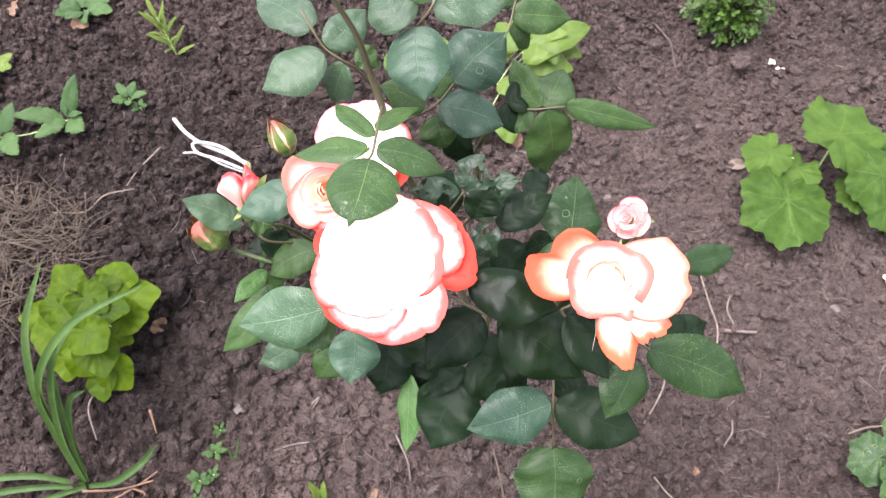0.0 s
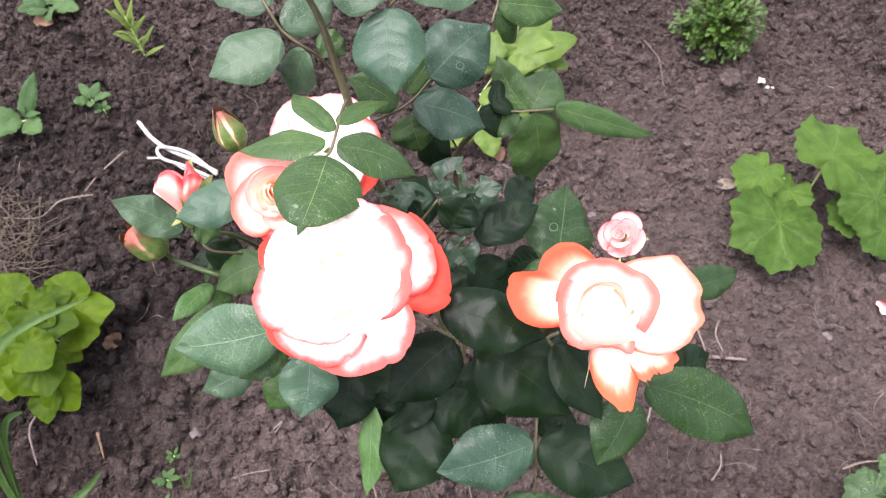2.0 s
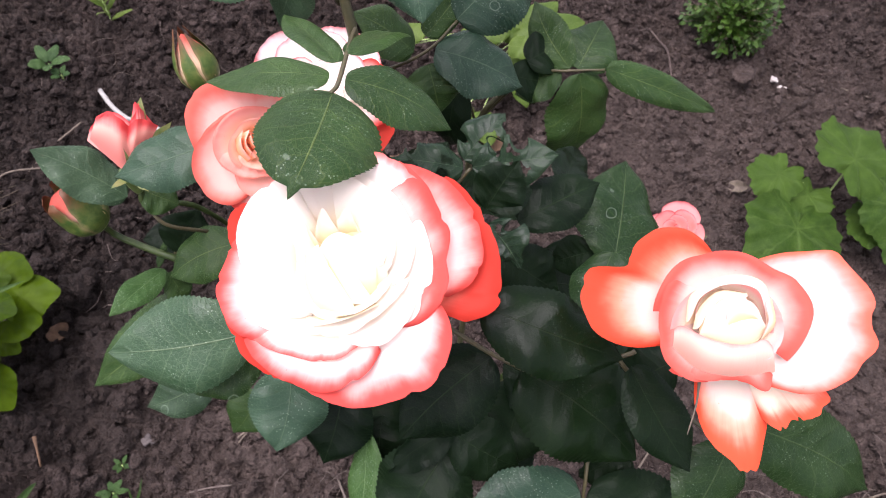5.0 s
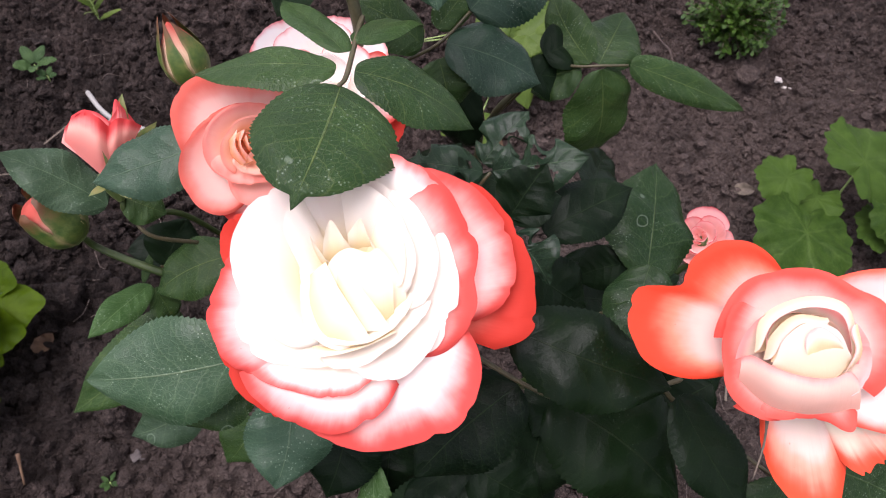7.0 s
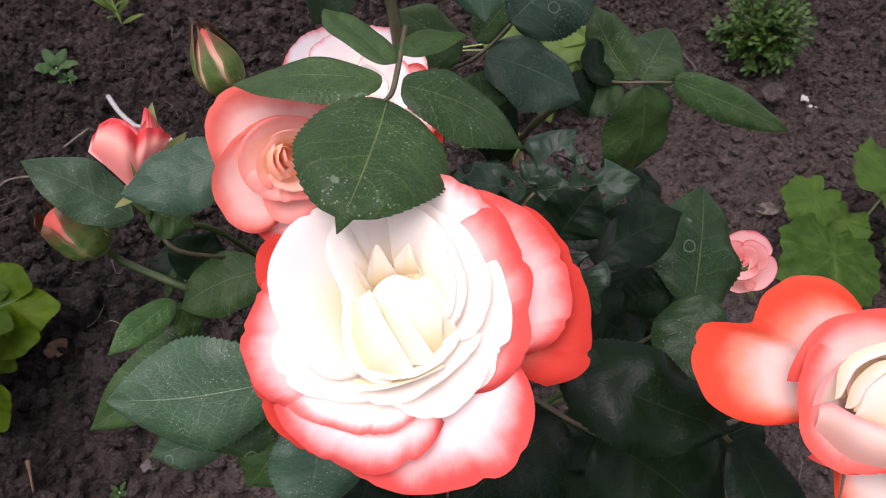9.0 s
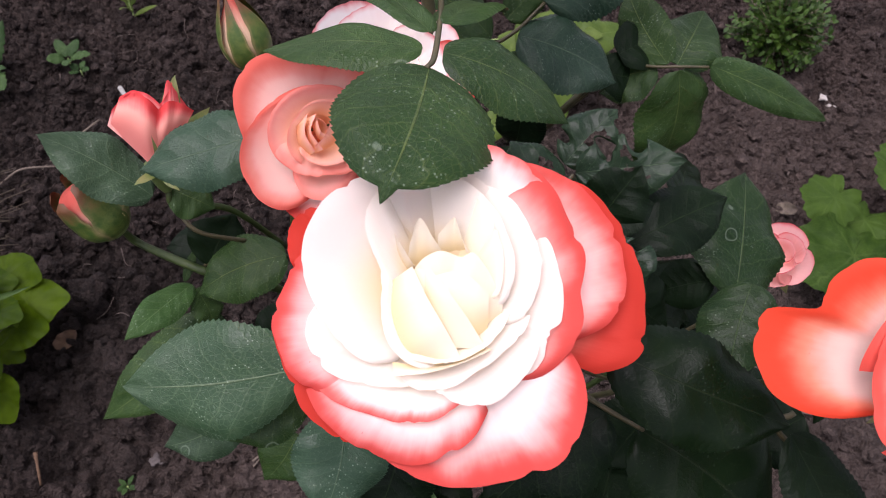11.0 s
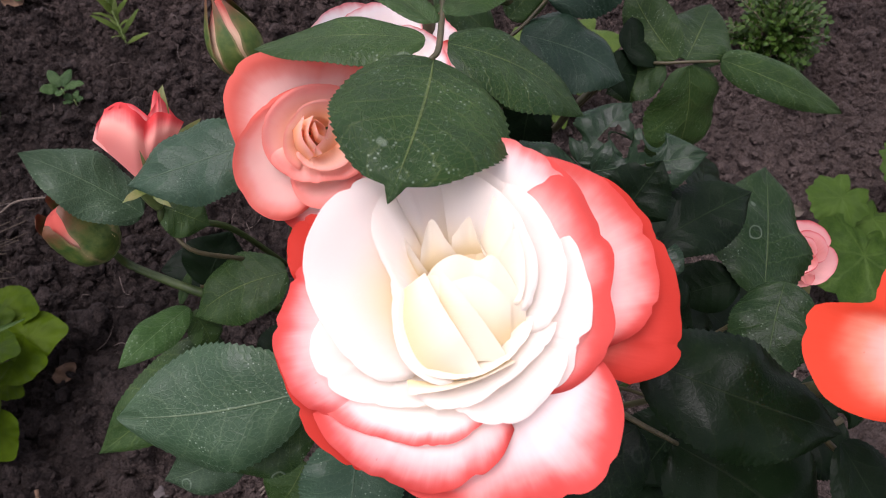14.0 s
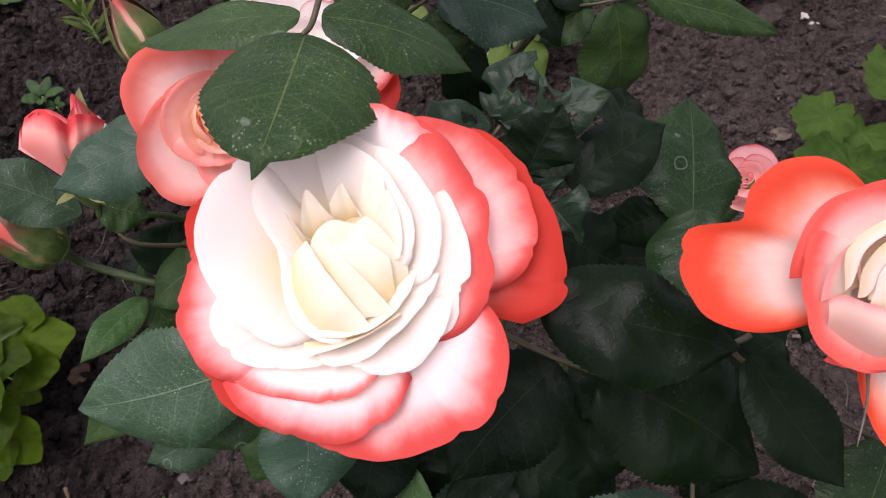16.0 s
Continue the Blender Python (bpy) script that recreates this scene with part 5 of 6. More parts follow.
compound_leaf('left big J', [(-0.0698, 0.3248, 0.6000), (-0.0781, 0.2989, 0.6450), (-0.0842, 0.2929, 0.6550)], [
        ((-0.0835, 0.2912, 0.6580), (-0.1529, 0.2804, 0.6440), 0.0460, 0, 0.06, 0.08, 6),
        ((-0.1409, 0.3435, 0.6000), (-0.1942, 0.2966, 0.5600), 0.0323, 8, 0.1, 0.1, 0),
        ((-0.1204, 0.3033, 0.5800), (-0.1595, 0.2871, 0.5600), 0.0280, 0, 0.1, 0.1, 5),
        ((-0.0842, 0.2944, 0.6300), (-0.1151, 0.2748, 0.6150), 0.0248, 0, 0.1, 0.1, 0),
        ((-0.0946, 0.2990, 0.5700), (-0.1100, 0.2822, 0.5450), 0.0273, 0, 0.1, 0.1, 0),
        ((-0.0653, 0.2853, 0.6350), (-0.0679, 0.2497, 0.6150), 0.0380, -5, 0.08, 0.1, 7),
    ])
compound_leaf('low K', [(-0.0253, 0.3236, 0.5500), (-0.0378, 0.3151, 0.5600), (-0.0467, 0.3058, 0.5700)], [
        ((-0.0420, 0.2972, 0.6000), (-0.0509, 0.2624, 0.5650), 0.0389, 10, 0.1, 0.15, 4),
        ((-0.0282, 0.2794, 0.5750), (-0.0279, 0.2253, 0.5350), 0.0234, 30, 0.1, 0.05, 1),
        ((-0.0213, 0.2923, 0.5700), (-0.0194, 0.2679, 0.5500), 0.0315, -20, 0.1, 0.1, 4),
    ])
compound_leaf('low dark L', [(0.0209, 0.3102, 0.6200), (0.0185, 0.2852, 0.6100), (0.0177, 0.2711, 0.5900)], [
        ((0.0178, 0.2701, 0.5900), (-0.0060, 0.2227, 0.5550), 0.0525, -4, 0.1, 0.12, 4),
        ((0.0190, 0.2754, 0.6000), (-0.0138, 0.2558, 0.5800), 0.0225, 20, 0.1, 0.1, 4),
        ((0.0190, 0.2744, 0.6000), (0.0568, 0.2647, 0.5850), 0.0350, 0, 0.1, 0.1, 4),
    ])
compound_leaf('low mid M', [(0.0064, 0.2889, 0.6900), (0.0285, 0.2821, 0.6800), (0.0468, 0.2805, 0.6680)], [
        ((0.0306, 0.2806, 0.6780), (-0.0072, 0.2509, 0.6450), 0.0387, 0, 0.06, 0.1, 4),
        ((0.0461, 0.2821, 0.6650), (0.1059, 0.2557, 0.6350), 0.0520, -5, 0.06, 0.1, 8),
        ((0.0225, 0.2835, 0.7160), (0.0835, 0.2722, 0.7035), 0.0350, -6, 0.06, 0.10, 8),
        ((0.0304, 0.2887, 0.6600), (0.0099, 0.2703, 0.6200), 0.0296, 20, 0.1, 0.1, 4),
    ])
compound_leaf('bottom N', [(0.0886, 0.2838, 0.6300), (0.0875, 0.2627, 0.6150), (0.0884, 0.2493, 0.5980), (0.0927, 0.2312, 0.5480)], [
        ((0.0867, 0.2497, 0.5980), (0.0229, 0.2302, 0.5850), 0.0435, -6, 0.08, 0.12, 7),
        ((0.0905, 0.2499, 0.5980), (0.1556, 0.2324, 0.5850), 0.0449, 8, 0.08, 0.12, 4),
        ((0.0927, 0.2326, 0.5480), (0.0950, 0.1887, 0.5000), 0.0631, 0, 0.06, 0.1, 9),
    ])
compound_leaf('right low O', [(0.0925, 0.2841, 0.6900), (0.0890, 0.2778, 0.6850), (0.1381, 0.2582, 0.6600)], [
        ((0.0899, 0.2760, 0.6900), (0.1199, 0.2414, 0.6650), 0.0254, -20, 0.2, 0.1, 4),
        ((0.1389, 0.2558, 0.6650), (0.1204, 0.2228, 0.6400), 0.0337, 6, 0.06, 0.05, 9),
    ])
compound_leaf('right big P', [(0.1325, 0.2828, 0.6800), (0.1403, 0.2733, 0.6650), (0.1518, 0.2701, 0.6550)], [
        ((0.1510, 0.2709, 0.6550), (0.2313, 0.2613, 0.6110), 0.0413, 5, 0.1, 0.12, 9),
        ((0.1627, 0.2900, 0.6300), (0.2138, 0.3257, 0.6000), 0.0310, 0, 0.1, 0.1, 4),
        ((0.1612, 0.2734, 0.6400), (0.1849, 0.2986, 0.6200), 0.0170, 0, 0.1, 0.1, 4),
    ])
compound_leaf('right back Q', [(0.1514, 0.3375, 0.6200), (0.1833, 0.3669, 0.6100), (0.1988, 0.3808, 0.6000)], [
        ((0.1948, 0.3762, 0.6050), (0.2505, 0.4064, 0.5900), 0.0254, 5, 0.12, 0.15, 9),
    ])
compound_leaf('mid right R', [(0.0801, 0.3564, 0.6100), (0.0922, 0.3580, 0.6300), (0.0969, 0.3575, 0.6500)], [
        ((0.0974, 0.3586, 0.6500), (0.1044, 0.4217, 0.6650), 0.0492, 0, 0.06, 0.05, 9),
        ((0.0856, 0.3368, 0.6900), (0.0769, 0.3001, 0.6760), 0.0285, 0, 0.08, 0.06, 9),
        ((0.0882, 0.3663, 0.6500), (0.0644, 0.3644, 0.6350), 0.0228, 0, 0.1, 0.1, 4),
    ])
compound_leaf('chewed S', [(0.0044, 0.3667, 0.6400), (0.0149, 0.3516, 0.6850), (0.0213, 0.3512, 0.7000)], [
        ((0.0227, 0.3471, 0.7000), (0.0359, 0.3622, 0.7200), 0.0254, 25, 0.3, 0.05, 4),
        ((0.0234, 0.3503, 0.7000), (0.0446, 0.3578, 0.7050), 0.0207, -25, 0.25, 0.1, 4),
        ((0.0404, 0.3527, 0.6850), (0.0816, 0.3802, 0.6900), 0.0282, -10, 0.15, 0.1, 4),
        ((0.0638, 0.3818, 0.6800), (0.0791, 0.4310, 0.6600), 0.0219, 30, 0.2, 0.1, 2),
    ])
compound_leaf('chewed T', [(-0.0166, 0.3854, 0.6200), (0.0011, 0.3653, 0.6800), (0.0140, 0.3721, 0.7000)], [
        ((0.0148, 0.3732, 0.7000), (0.0564, 0.3760, 0.7120), 0.0261, 5, 0.15, 0.1, 3),
        ((0.0103, 0.3774, 0.7000), (0.0290, 0.3977, 0.7150), 0.0222, 0, 0.15, 0.1, 3),
        ((0.0106, 0.3720, 0.7000), (-0.0271, 0.3683, 0.7060), 0.0203, 0, 0.15, 0.1, 3),
        ((0.0241, 0.3349, 0.7050), (0.0410, 0.3181, 0.6950), 0.0242, 15, 0.2, 0.1, 3),
        ((0.0051, 0.3742, 0.6900), (-0.0189, 0.3688, 0.6800), 0.0261, 0, 0.1, 0.1, 2),
    ])
# Inner leaves filling gaps; most take the material with the bush's shade painted in.
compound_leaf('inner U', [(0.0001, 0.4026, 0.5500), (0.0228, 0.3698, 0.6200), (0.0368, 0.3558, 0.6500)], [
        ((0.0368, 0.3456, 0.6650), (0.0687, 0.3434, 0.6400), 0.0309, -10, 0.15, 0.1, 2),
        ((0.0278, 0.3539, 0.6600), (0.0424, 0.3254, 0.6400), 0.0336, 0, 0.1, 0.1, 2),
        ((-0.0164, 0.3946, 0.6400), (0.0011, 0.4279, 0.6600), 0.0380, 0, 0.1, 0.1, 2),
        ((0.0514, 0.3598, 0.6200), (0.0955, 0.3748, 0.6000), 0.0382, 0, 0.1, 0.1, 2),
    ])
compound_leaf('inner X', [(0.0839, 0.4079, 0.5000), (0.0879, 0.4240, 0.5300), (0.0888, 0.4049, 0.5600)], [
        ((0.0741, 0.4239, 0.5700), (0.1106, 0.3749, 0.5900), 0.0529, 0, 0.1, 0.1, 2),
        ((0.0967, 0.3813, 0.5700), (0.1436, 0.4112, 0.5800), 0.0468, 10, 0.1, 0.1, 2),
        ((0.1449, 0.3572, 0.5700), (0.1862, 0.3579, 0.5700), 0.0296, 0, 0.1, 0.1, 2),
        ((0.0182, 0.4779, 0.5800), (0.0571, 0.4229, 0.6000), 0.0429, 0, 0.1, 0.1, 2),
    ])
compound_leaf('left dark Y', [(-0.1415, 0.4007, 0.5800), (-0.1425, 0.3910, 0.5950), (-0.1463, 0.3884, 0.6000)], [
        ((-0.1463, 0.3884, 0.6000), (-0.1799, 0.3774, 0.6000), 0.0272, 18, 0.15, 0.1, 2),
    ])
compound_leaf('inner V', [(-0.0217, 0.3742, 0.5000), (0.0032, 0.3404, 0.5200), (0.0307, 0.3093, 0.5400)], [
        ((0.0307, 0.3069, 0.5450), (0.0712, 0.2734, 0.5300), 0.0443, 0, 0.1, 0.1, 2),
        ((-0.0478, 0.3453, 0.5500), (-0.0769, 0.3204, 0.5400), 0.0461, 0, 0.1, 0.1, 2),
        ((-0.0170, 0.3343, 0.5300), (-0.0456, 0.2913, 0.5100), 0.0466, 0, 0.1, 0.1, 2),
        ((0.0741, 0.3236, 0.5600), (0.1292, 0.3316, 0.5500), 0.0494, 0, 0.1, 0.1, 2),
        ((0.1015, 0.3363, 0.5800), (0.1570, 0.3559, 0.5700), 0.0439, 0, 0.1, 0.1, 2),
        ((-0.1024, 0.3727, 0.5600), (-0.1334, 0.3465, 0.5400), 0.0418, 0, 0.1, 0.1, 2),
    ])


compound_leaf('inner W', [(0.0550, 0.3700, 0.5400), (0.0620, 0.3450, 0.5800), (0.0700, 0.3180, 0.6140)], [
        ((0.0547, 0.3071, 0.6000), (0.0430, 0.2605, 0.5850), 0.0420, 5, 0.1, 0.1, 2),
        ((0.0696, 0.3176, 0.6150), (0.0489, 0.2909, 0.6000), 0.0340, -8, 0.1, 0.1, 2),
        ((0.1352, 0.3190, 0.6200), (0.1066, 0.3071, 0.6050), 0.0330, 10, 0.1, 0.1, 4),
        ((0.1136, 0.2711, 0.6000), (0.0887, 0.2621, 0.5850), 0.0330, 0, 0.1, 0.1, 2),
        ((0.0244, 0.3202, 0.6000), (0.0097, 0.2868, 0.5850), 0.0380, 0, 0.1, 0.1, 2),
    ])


# ---- plants round the bush ----
def stalk_to(parent, points, r, material=WEED_STALK, name="stalk"):
    return part(name, tube(points, r, r * 0.7, 6, smooth_steps=5), material, parent)


def plant(name, at, label, category, group=""):
    return empty(name, (at[0], at[1], soil_at(at[0], at[1]) - 0.004), label, category, group)


def disc_plant(name, at, leaves, material, label, category, lobes, depth, notch, cup, ruffle, jag, stalk_r, seed, bowl=-0.1, point=0.0):
    """A clump of round leaves, each on its stalk from one crown."""
    ob = plant(name, at, label, category)
    rng = random.Random(seed)
    o = Vector(ob.location)
    for k, (c, size) in enumerate(leaves):
        c = Vector(c) - o
        out = Vector((c.x, c.y, 0))
        out = out.normalized() if out.length > 1e-4 else Vector((1, 0, 0))
        way = -(out + Vector((rng.uniform(-0.5, 0.5), rng.uniform(-0.5, 0.5), 0)))
        loose = 0.3 if point else 0.14
        facing = Vector((0, -0.3, 1)) + out * rng.uniform(0, loose) + Vector((rng.uniform(-loose, loose), rng.uniform(-loose, loose), 0))
        leaf = part("leaf", disc_leaf(c, facing, way, size, lobes, depth, notch, cup, ruffle, seed * 17 + k, jag=jag, bowl=bowl, point=point, ridge=0.02 if point else 0.06), material, ob)
        stalk_to(leaf, [(0, 0, 0), Vector((c.x * 0.35, c.y * 0.35, c.z * 0.7)), c - facing.normalized() * 0.002], stalk_r)
    return ob


lime = [((-0.6759, 0.6207, 0.1), 0.0342), ((-0.6044, 0.6337, 0.1), 0.0351), ((-0.6687, 0.5736, 0.11), 0.0314), ((-0.6184, 0.5817, 0.13), 0.0323), ((-0.6795, 0.5436, 0.09), 0.0361),
    ((-0.5857, 0.57, 0.12), 0.0285), ((-0.5625, 0.6044, 0.09), 0.0342), ((-0.572, 0.577, 0.08), 0.0314), ((-0.5974, 0.521, 0.13), 0.0342), ((-0.642, 0.5565, 0.12), 0.0285),
    ((-0.6109, 0.5016, 0.09), 0.0323), ((-0.5888, 0.5054, 0.1), 0.0342), ((-0.5685, 0.4919, 0.06), 0.0304), ((-0.5864, 0.4761, 0.05), 0.0256), ((-0.6388, 0.5014, 0.07), 0.0266),
    ((-0.7147, 0.5768, 0.07), 0.0285), ((-0.6139, 0.6087, 0.11), 0.0266), ((-0.5807, 0.56, 0.06), 0.0247)]
disc_plant("foliage_plant", (-0.66, 0.60), lime, LIME_LEAF, "low clump of rounded lime-green leaves on the soil", "foliage plant", 5, 0.015, 0.62, 0.20, 0.05, 0.006, 0.0014, 3, 0.02, 0.26)
mallow = [((0.6675, 0.9991, 0.1200), 0.078), ((0.5700, 0.8800, 0.0700), 0.080), ((0.5431, 0.9679, 0.1000), 0.046), ((0.5994, 0.9505, 0.0750), 0.044)]
disc_plant("mallow", (0.655, 0.985), mallow, MALLOW_LEAF, "young mallow with large scalloped light-green leaves", "mallow", 7, 0.05, 0.45, 0.10, 0.07, 0.035, 0.0022, 5)
mallow_b = [((0.7392, 0.9300, 0.0900), 0.058), ((0.7143, 0.9284, 0.0500), 0.040), ((0.7532, 0.8826, 0.0600), 0.045), ((0.7996, 0.9957, 0.0800), 0.05)]
disc_plant("mallow", (0.78, 0.96), mallow_b, MALLOW_LEAF, "young mallow with scalloped green leaves beside another", "mallow", 7, 0.05, 0.45, 0.10, 0.07, 0.035, 0.002, 6)
mallow_c = [((0.6204, 0.4190, 0.0400), 0.037), ((0.6532, 0.3862, 0.0500), 0.04), ((0.6688, 0.4537, 0.0400), 0.03)]
disc_plant("mallow", (0.655, 0.42), mallow_c, ROSE_LEAF, "small dark green round-leaved seedling by a dry stem", "seedling", 7, 0.06, 0.45, 0.10, 0.05, 0.03, 0.002, 7)


def blade_plant(name, at, blades, material, label, category, stem=None, teeth=0, shape=(0.5, 0.8), group="", fold=0.15, tooth=0.2):
    """A plant of simple leaves: (base, tip, width, roll, droop) each; a stem where it has one."""
    ob = plant(name, at, label, category, group)
    o = Vector(ob.location)
    if stem:
        stalk_to(ob, [Vector(p) - o for p in stem], 0.0016, name="stem")
    for k, (b, t, w, roll, droop) in enumerate(blades):
        part("leaf", blade(Vector(b) - o, Vector(t) - o, w, (0, -0.4, 0.9), roll, fold, droop, teeth, shape, 44, 6, seed=k + len(name), tooth=tooth), material, ob)
    return ob


def strap(parent, points, width, seed):
    """A long arching leaf blade, keeled along its middle."""
    line = spline([Vector(p) for p in points], 8)
    rows, uvs = [], []
    n = len(line) - 1
    for i, p in enumerate(line):
        u = i / n
        d = (line[min(i + 1, n)] - line[max(i - 1, 0)]).normalized()
        s = d.cross(Vector((0.1, -0.6, 0.8))).normalized()
        up = s.cross(d)
        w = 0.5 * width * (0.75 + 0.6 * u) * (1 - u**4) ** 0.7 if u < 1 else 0.0003
        rows.append([p + s * (w * v) + up * (w * 0.55 * abs(v)) for v in (-1, -0.5, 0, 0.5, 1)])
        uvs.append([(u, 0.5 + 0.5 * v) for v in (-1, -0.5, 0, 0.5, 1)])
    return part("leaf", grid(rows, uvs), STRAP_LEAF, parent)


lily = plant("daylily", (-0.585, 0.321), "daylily tuft with long arching strap leaves", "daylily")
LO = Vector(lily.location)
for k, (w, pts) in enumerate((
    (0.016, ((-0.5804, 0.3241, 0.0200), (-0.5932, 0.3663, 0.1200), (-0.5911, 0.3942, 0.2000), (-0.5843, 0.4498, 0.2800), (-0.5602, 0.5191, 0.3400))),
    (0.016, ((-0.5798, 0.3224, 0.0200), (-0.5929, 0.3759, 0.1400), (-0.5658, 0.4030, 0.2400), (-0.5024, 0.4463, 0.3100), (-0.4152, 0.4961, 0.3300))),
    (0.014, ((-0.5756, 0.3209, 0.0200), (-0.5847, 0.3568, 0.1000), (-0.5670, 0.3955, 0.2000), (-0.5432, 0.4282, 0.2600), (-0.5079, 0.4785, 0.2900))),
    (0.013, ((-0.5739, 0.3210, 0.0200), (-0.5780, 0.3555, 0.0800), (-0.5763, 0.3901, 0.1500), (-0.5742, 0.4207, 0.2000))),
    (0.014, ((-0.5712, 0.3212, 0.0200), (-0.5801, 0.3692, 0.0900), (-0.5723, 0.4031, 0.1400), (-0.5445, 0.4138, 0.1600))),
    (0.015, ((-0.5738, 0.3158, 0.0200), (-0.6402, 0.3168, 0.0500), (-0.7237, 0.3034, 0.0500), (-0.8052, 0.2832, 0.0200))),
    (0.014, ((-0.5732, 0.3141, 0.0200), (-0.6311, 0.3033, 0.0400), (-0.6965, 0.2893, 0.0400), (-0.7445, 0.2700, 0.0200))),
    (0.013, ((-0.5709, 0.3126, 0.0200), (-0.6080, 0.2895, 0.0400), (-0.6429, 0.2668, 0.0400), (-0.6751, 0.2471, 0.0300))),
    (0.014, ((-0.5662, 0.3146, 0.0200), (-0.5117, 0.3159, 0.0500), (-0.4718, 0.3392, 0.0700), (-0.4670, 0.3739, 0.0500))),
)):
    strap(lily, [Vector(p) - LO for p in pts], w * 0.72, k)

# rosettes and seedlings
def seedling(at, size, leaves, material, label, seed, stem_h=0.012, category="seedling", shape=(0.6, 0.7), group="weed seedlings"):
    rng = random.Random(seed)
    z = soil_at(*at)
    o = Vector((at[0], at[1], z))
    spec = []
    for k in range(leaves):
        a = math.tau * (k / leaves) + rng.uniform(-0.3, 0.3)
        r = size * rng.uniform(0.75, 1.1)
        b = o + Vector((math.cos(a) * size * 0.12, math.sin(a) * size * 0.12, stem_h))
        t = o + Vector((math.cos(a) * r, math.sin(a) * r, stem_h + size * rng.uniform(0.05, 0.45)))
        spec.append((b, t, size * rng.uniform(0.42, 0.55), rng.uniform(-12, 12), 0.12))
    return blade_plant("seedling", at, spec, material, label, category, [o - Vector((0, 0, 0.005)), o + Vector((0.001, 0, stem_h * 0.6)), o + Vector((0, 0, stem_h))], 0, shape, group)


seedling((-0.396, 0.424), 0.014, 5, WEED_LEAF, "tiny green weed seedling on bare soil", 1)
seedling((-0.394, 0.386), 0.019, 6, WEED_LEAF, "small green weed rosette on bare soil", 2)
seedling((-0.408, 0.340), 0.021, 6, WEED_LEAF, "small grey-green weed rosette on bare soil", 3)
seedling((-0.387, 0.350), 0.014, 5, WEED_LEAF, "tiny green weed seedling on bare soil", 4)
seedling((-0.404, 0.309), 0.012, 4, WEED_LEAF, "tiny green weed seedling on bare soil", 5)
seedling((-0.776, 1.153), 0.042, 5, WEED_LEAF, "young weed with paired oval leaves", 6, 0.02)
seedling((-0.746, 1.132), 0.026, 4, WEED_LEAF, "small weed beside another on the soil", 7, 0.012)
seedling((-0.980, 1.444), 0.075, 8, WEED_LEAF, "leafy young weed on the bare bed", 8, 0.03)
seedling((-1.113, 1.228), 0.05, 6, SPROUT_LEAF, "yellowish young weed on the bare bed", 9, 0.02)

blade_plant("weed", (-0.890, 1.094), [((-0.8789, 1.0752, 0.0300), (-0.8615, 1.1462, 0.0900), 0.034, 20, 0.08), ((-0.8888, 1.0748, 0.0300), (-0.9771, 1.0471, 0.0600), 0.036, 0, 0.1), ((-0.8826, 1.0684, 0.0300), (-0.9296, 1.0128, 0.0300), 0.035, 0, 0.1),
    ((-0.8740, 1.0687, 0.0300), (-0.8262, 1.0329, 0.0350), 0.045, -5, 0.1), ((-0.8699, 1.0706, 0.0400), (-0.8352, 1.0702, 0.0500), 0.014, 0, 0.1), ((-0.8779, 1.0787, 0.0400), (-0.8899, 1.0967, 0.0550), 0.015, 0, 0.1)],
    WEED_LEAF, "creeping weed with toothed oblong leaves", "weed", [(-1.0593, 1.0265, 0.0100), (-0.9598, 1.0370, 0.0150), (-0.8740, 1.0687, 0.0300)], 7, (0.6, 0.95))
blade_plant("weed", (-1.028, 1.054), [((-0.9999, 1.0263, 0.0300), (-0.9821, 1.0782, 0.0700), 0.035, 0, 0.1), ((-0.9978, 1.0215, 0.0300), (-0.9445, 0.9650, 0.0300), 0.045, 0, 0.1), ((-1.0036, 1.0262, 0.0300), (-1.0656, 1.0373, 0.0500), 0.045, 0, 0.1)],
    WEED_LEAF, "green weed with oblong leaves on dark soil", "weed", None, 7, (0.6, 0.95))
sprout = [((-0.6943, 1.2866, 0.0220), (-0.7624, 1.3242, 0.0700), 0.017, 0, 0.12)]
LS = (-0.708, 1.300)
blades = []
rng = random.Random(12)
for k in range(15):
    u = k / 14
    b = Vector((LS[0] - 0.022 * u, LS[1] + 0.02 * u, 0.012 + 0.085 * u))
    a = 2.4 * k
    r = 0.052 - 0.022 * u
    blades.append((b, b + Vector((math.cos(a) * r, math.sin(a) * r, 0.030 + 0.020 * u)), 0.0105, 0, 0.1))
blade_plant("lily_shoot", LS, blades, SPROUT_LEAF, "yellow-green shoot with narrow whorled leaves", "shoot", [(LS[0], LS[1], -0.005), (LS[0] - 0.01, LS[1] + 0.01, 0.05), (LS[0] - 0.022, LS[1] + 0.02, 0.1)], 0, (0.45, 0.7))
GS = (-0.358, 0.373)
blade_plant("grass_blade", GS, [((GS[0], GS[1], 0), (GS[0] + 0.016, GS[1] + 0.02, 0.05), 0.004, 0, 0.05), ((GS[0] - 0.003, GS[1], 0), (GS[0] - 0.002, GS[1] + 0.01, 0.035), 0.0035, 0, 0.05)], STRAP_LEAF, "two thin blades of grass", "grass", None, 0, (0.3, 0.8))
TS = (-0.209, 0.321)
blade_plant("tulip_shoot", TS, [((TS[0] - 0.003, TS[1], 0), (TS[0] - 0.014, TS[1] + 0.012, 0.045), 0.013, 15, 0.05), ((TS[0] + 0.003, TS[1], 0), (TS[0] + 0.010, TS[1] + 0.014, 0.048), 0.013, -15, 0.05)], SPROUT_LEAF, "pair of pale green pointed shoots in the soil", "shoot", None, 0, (0.35, 0.7))

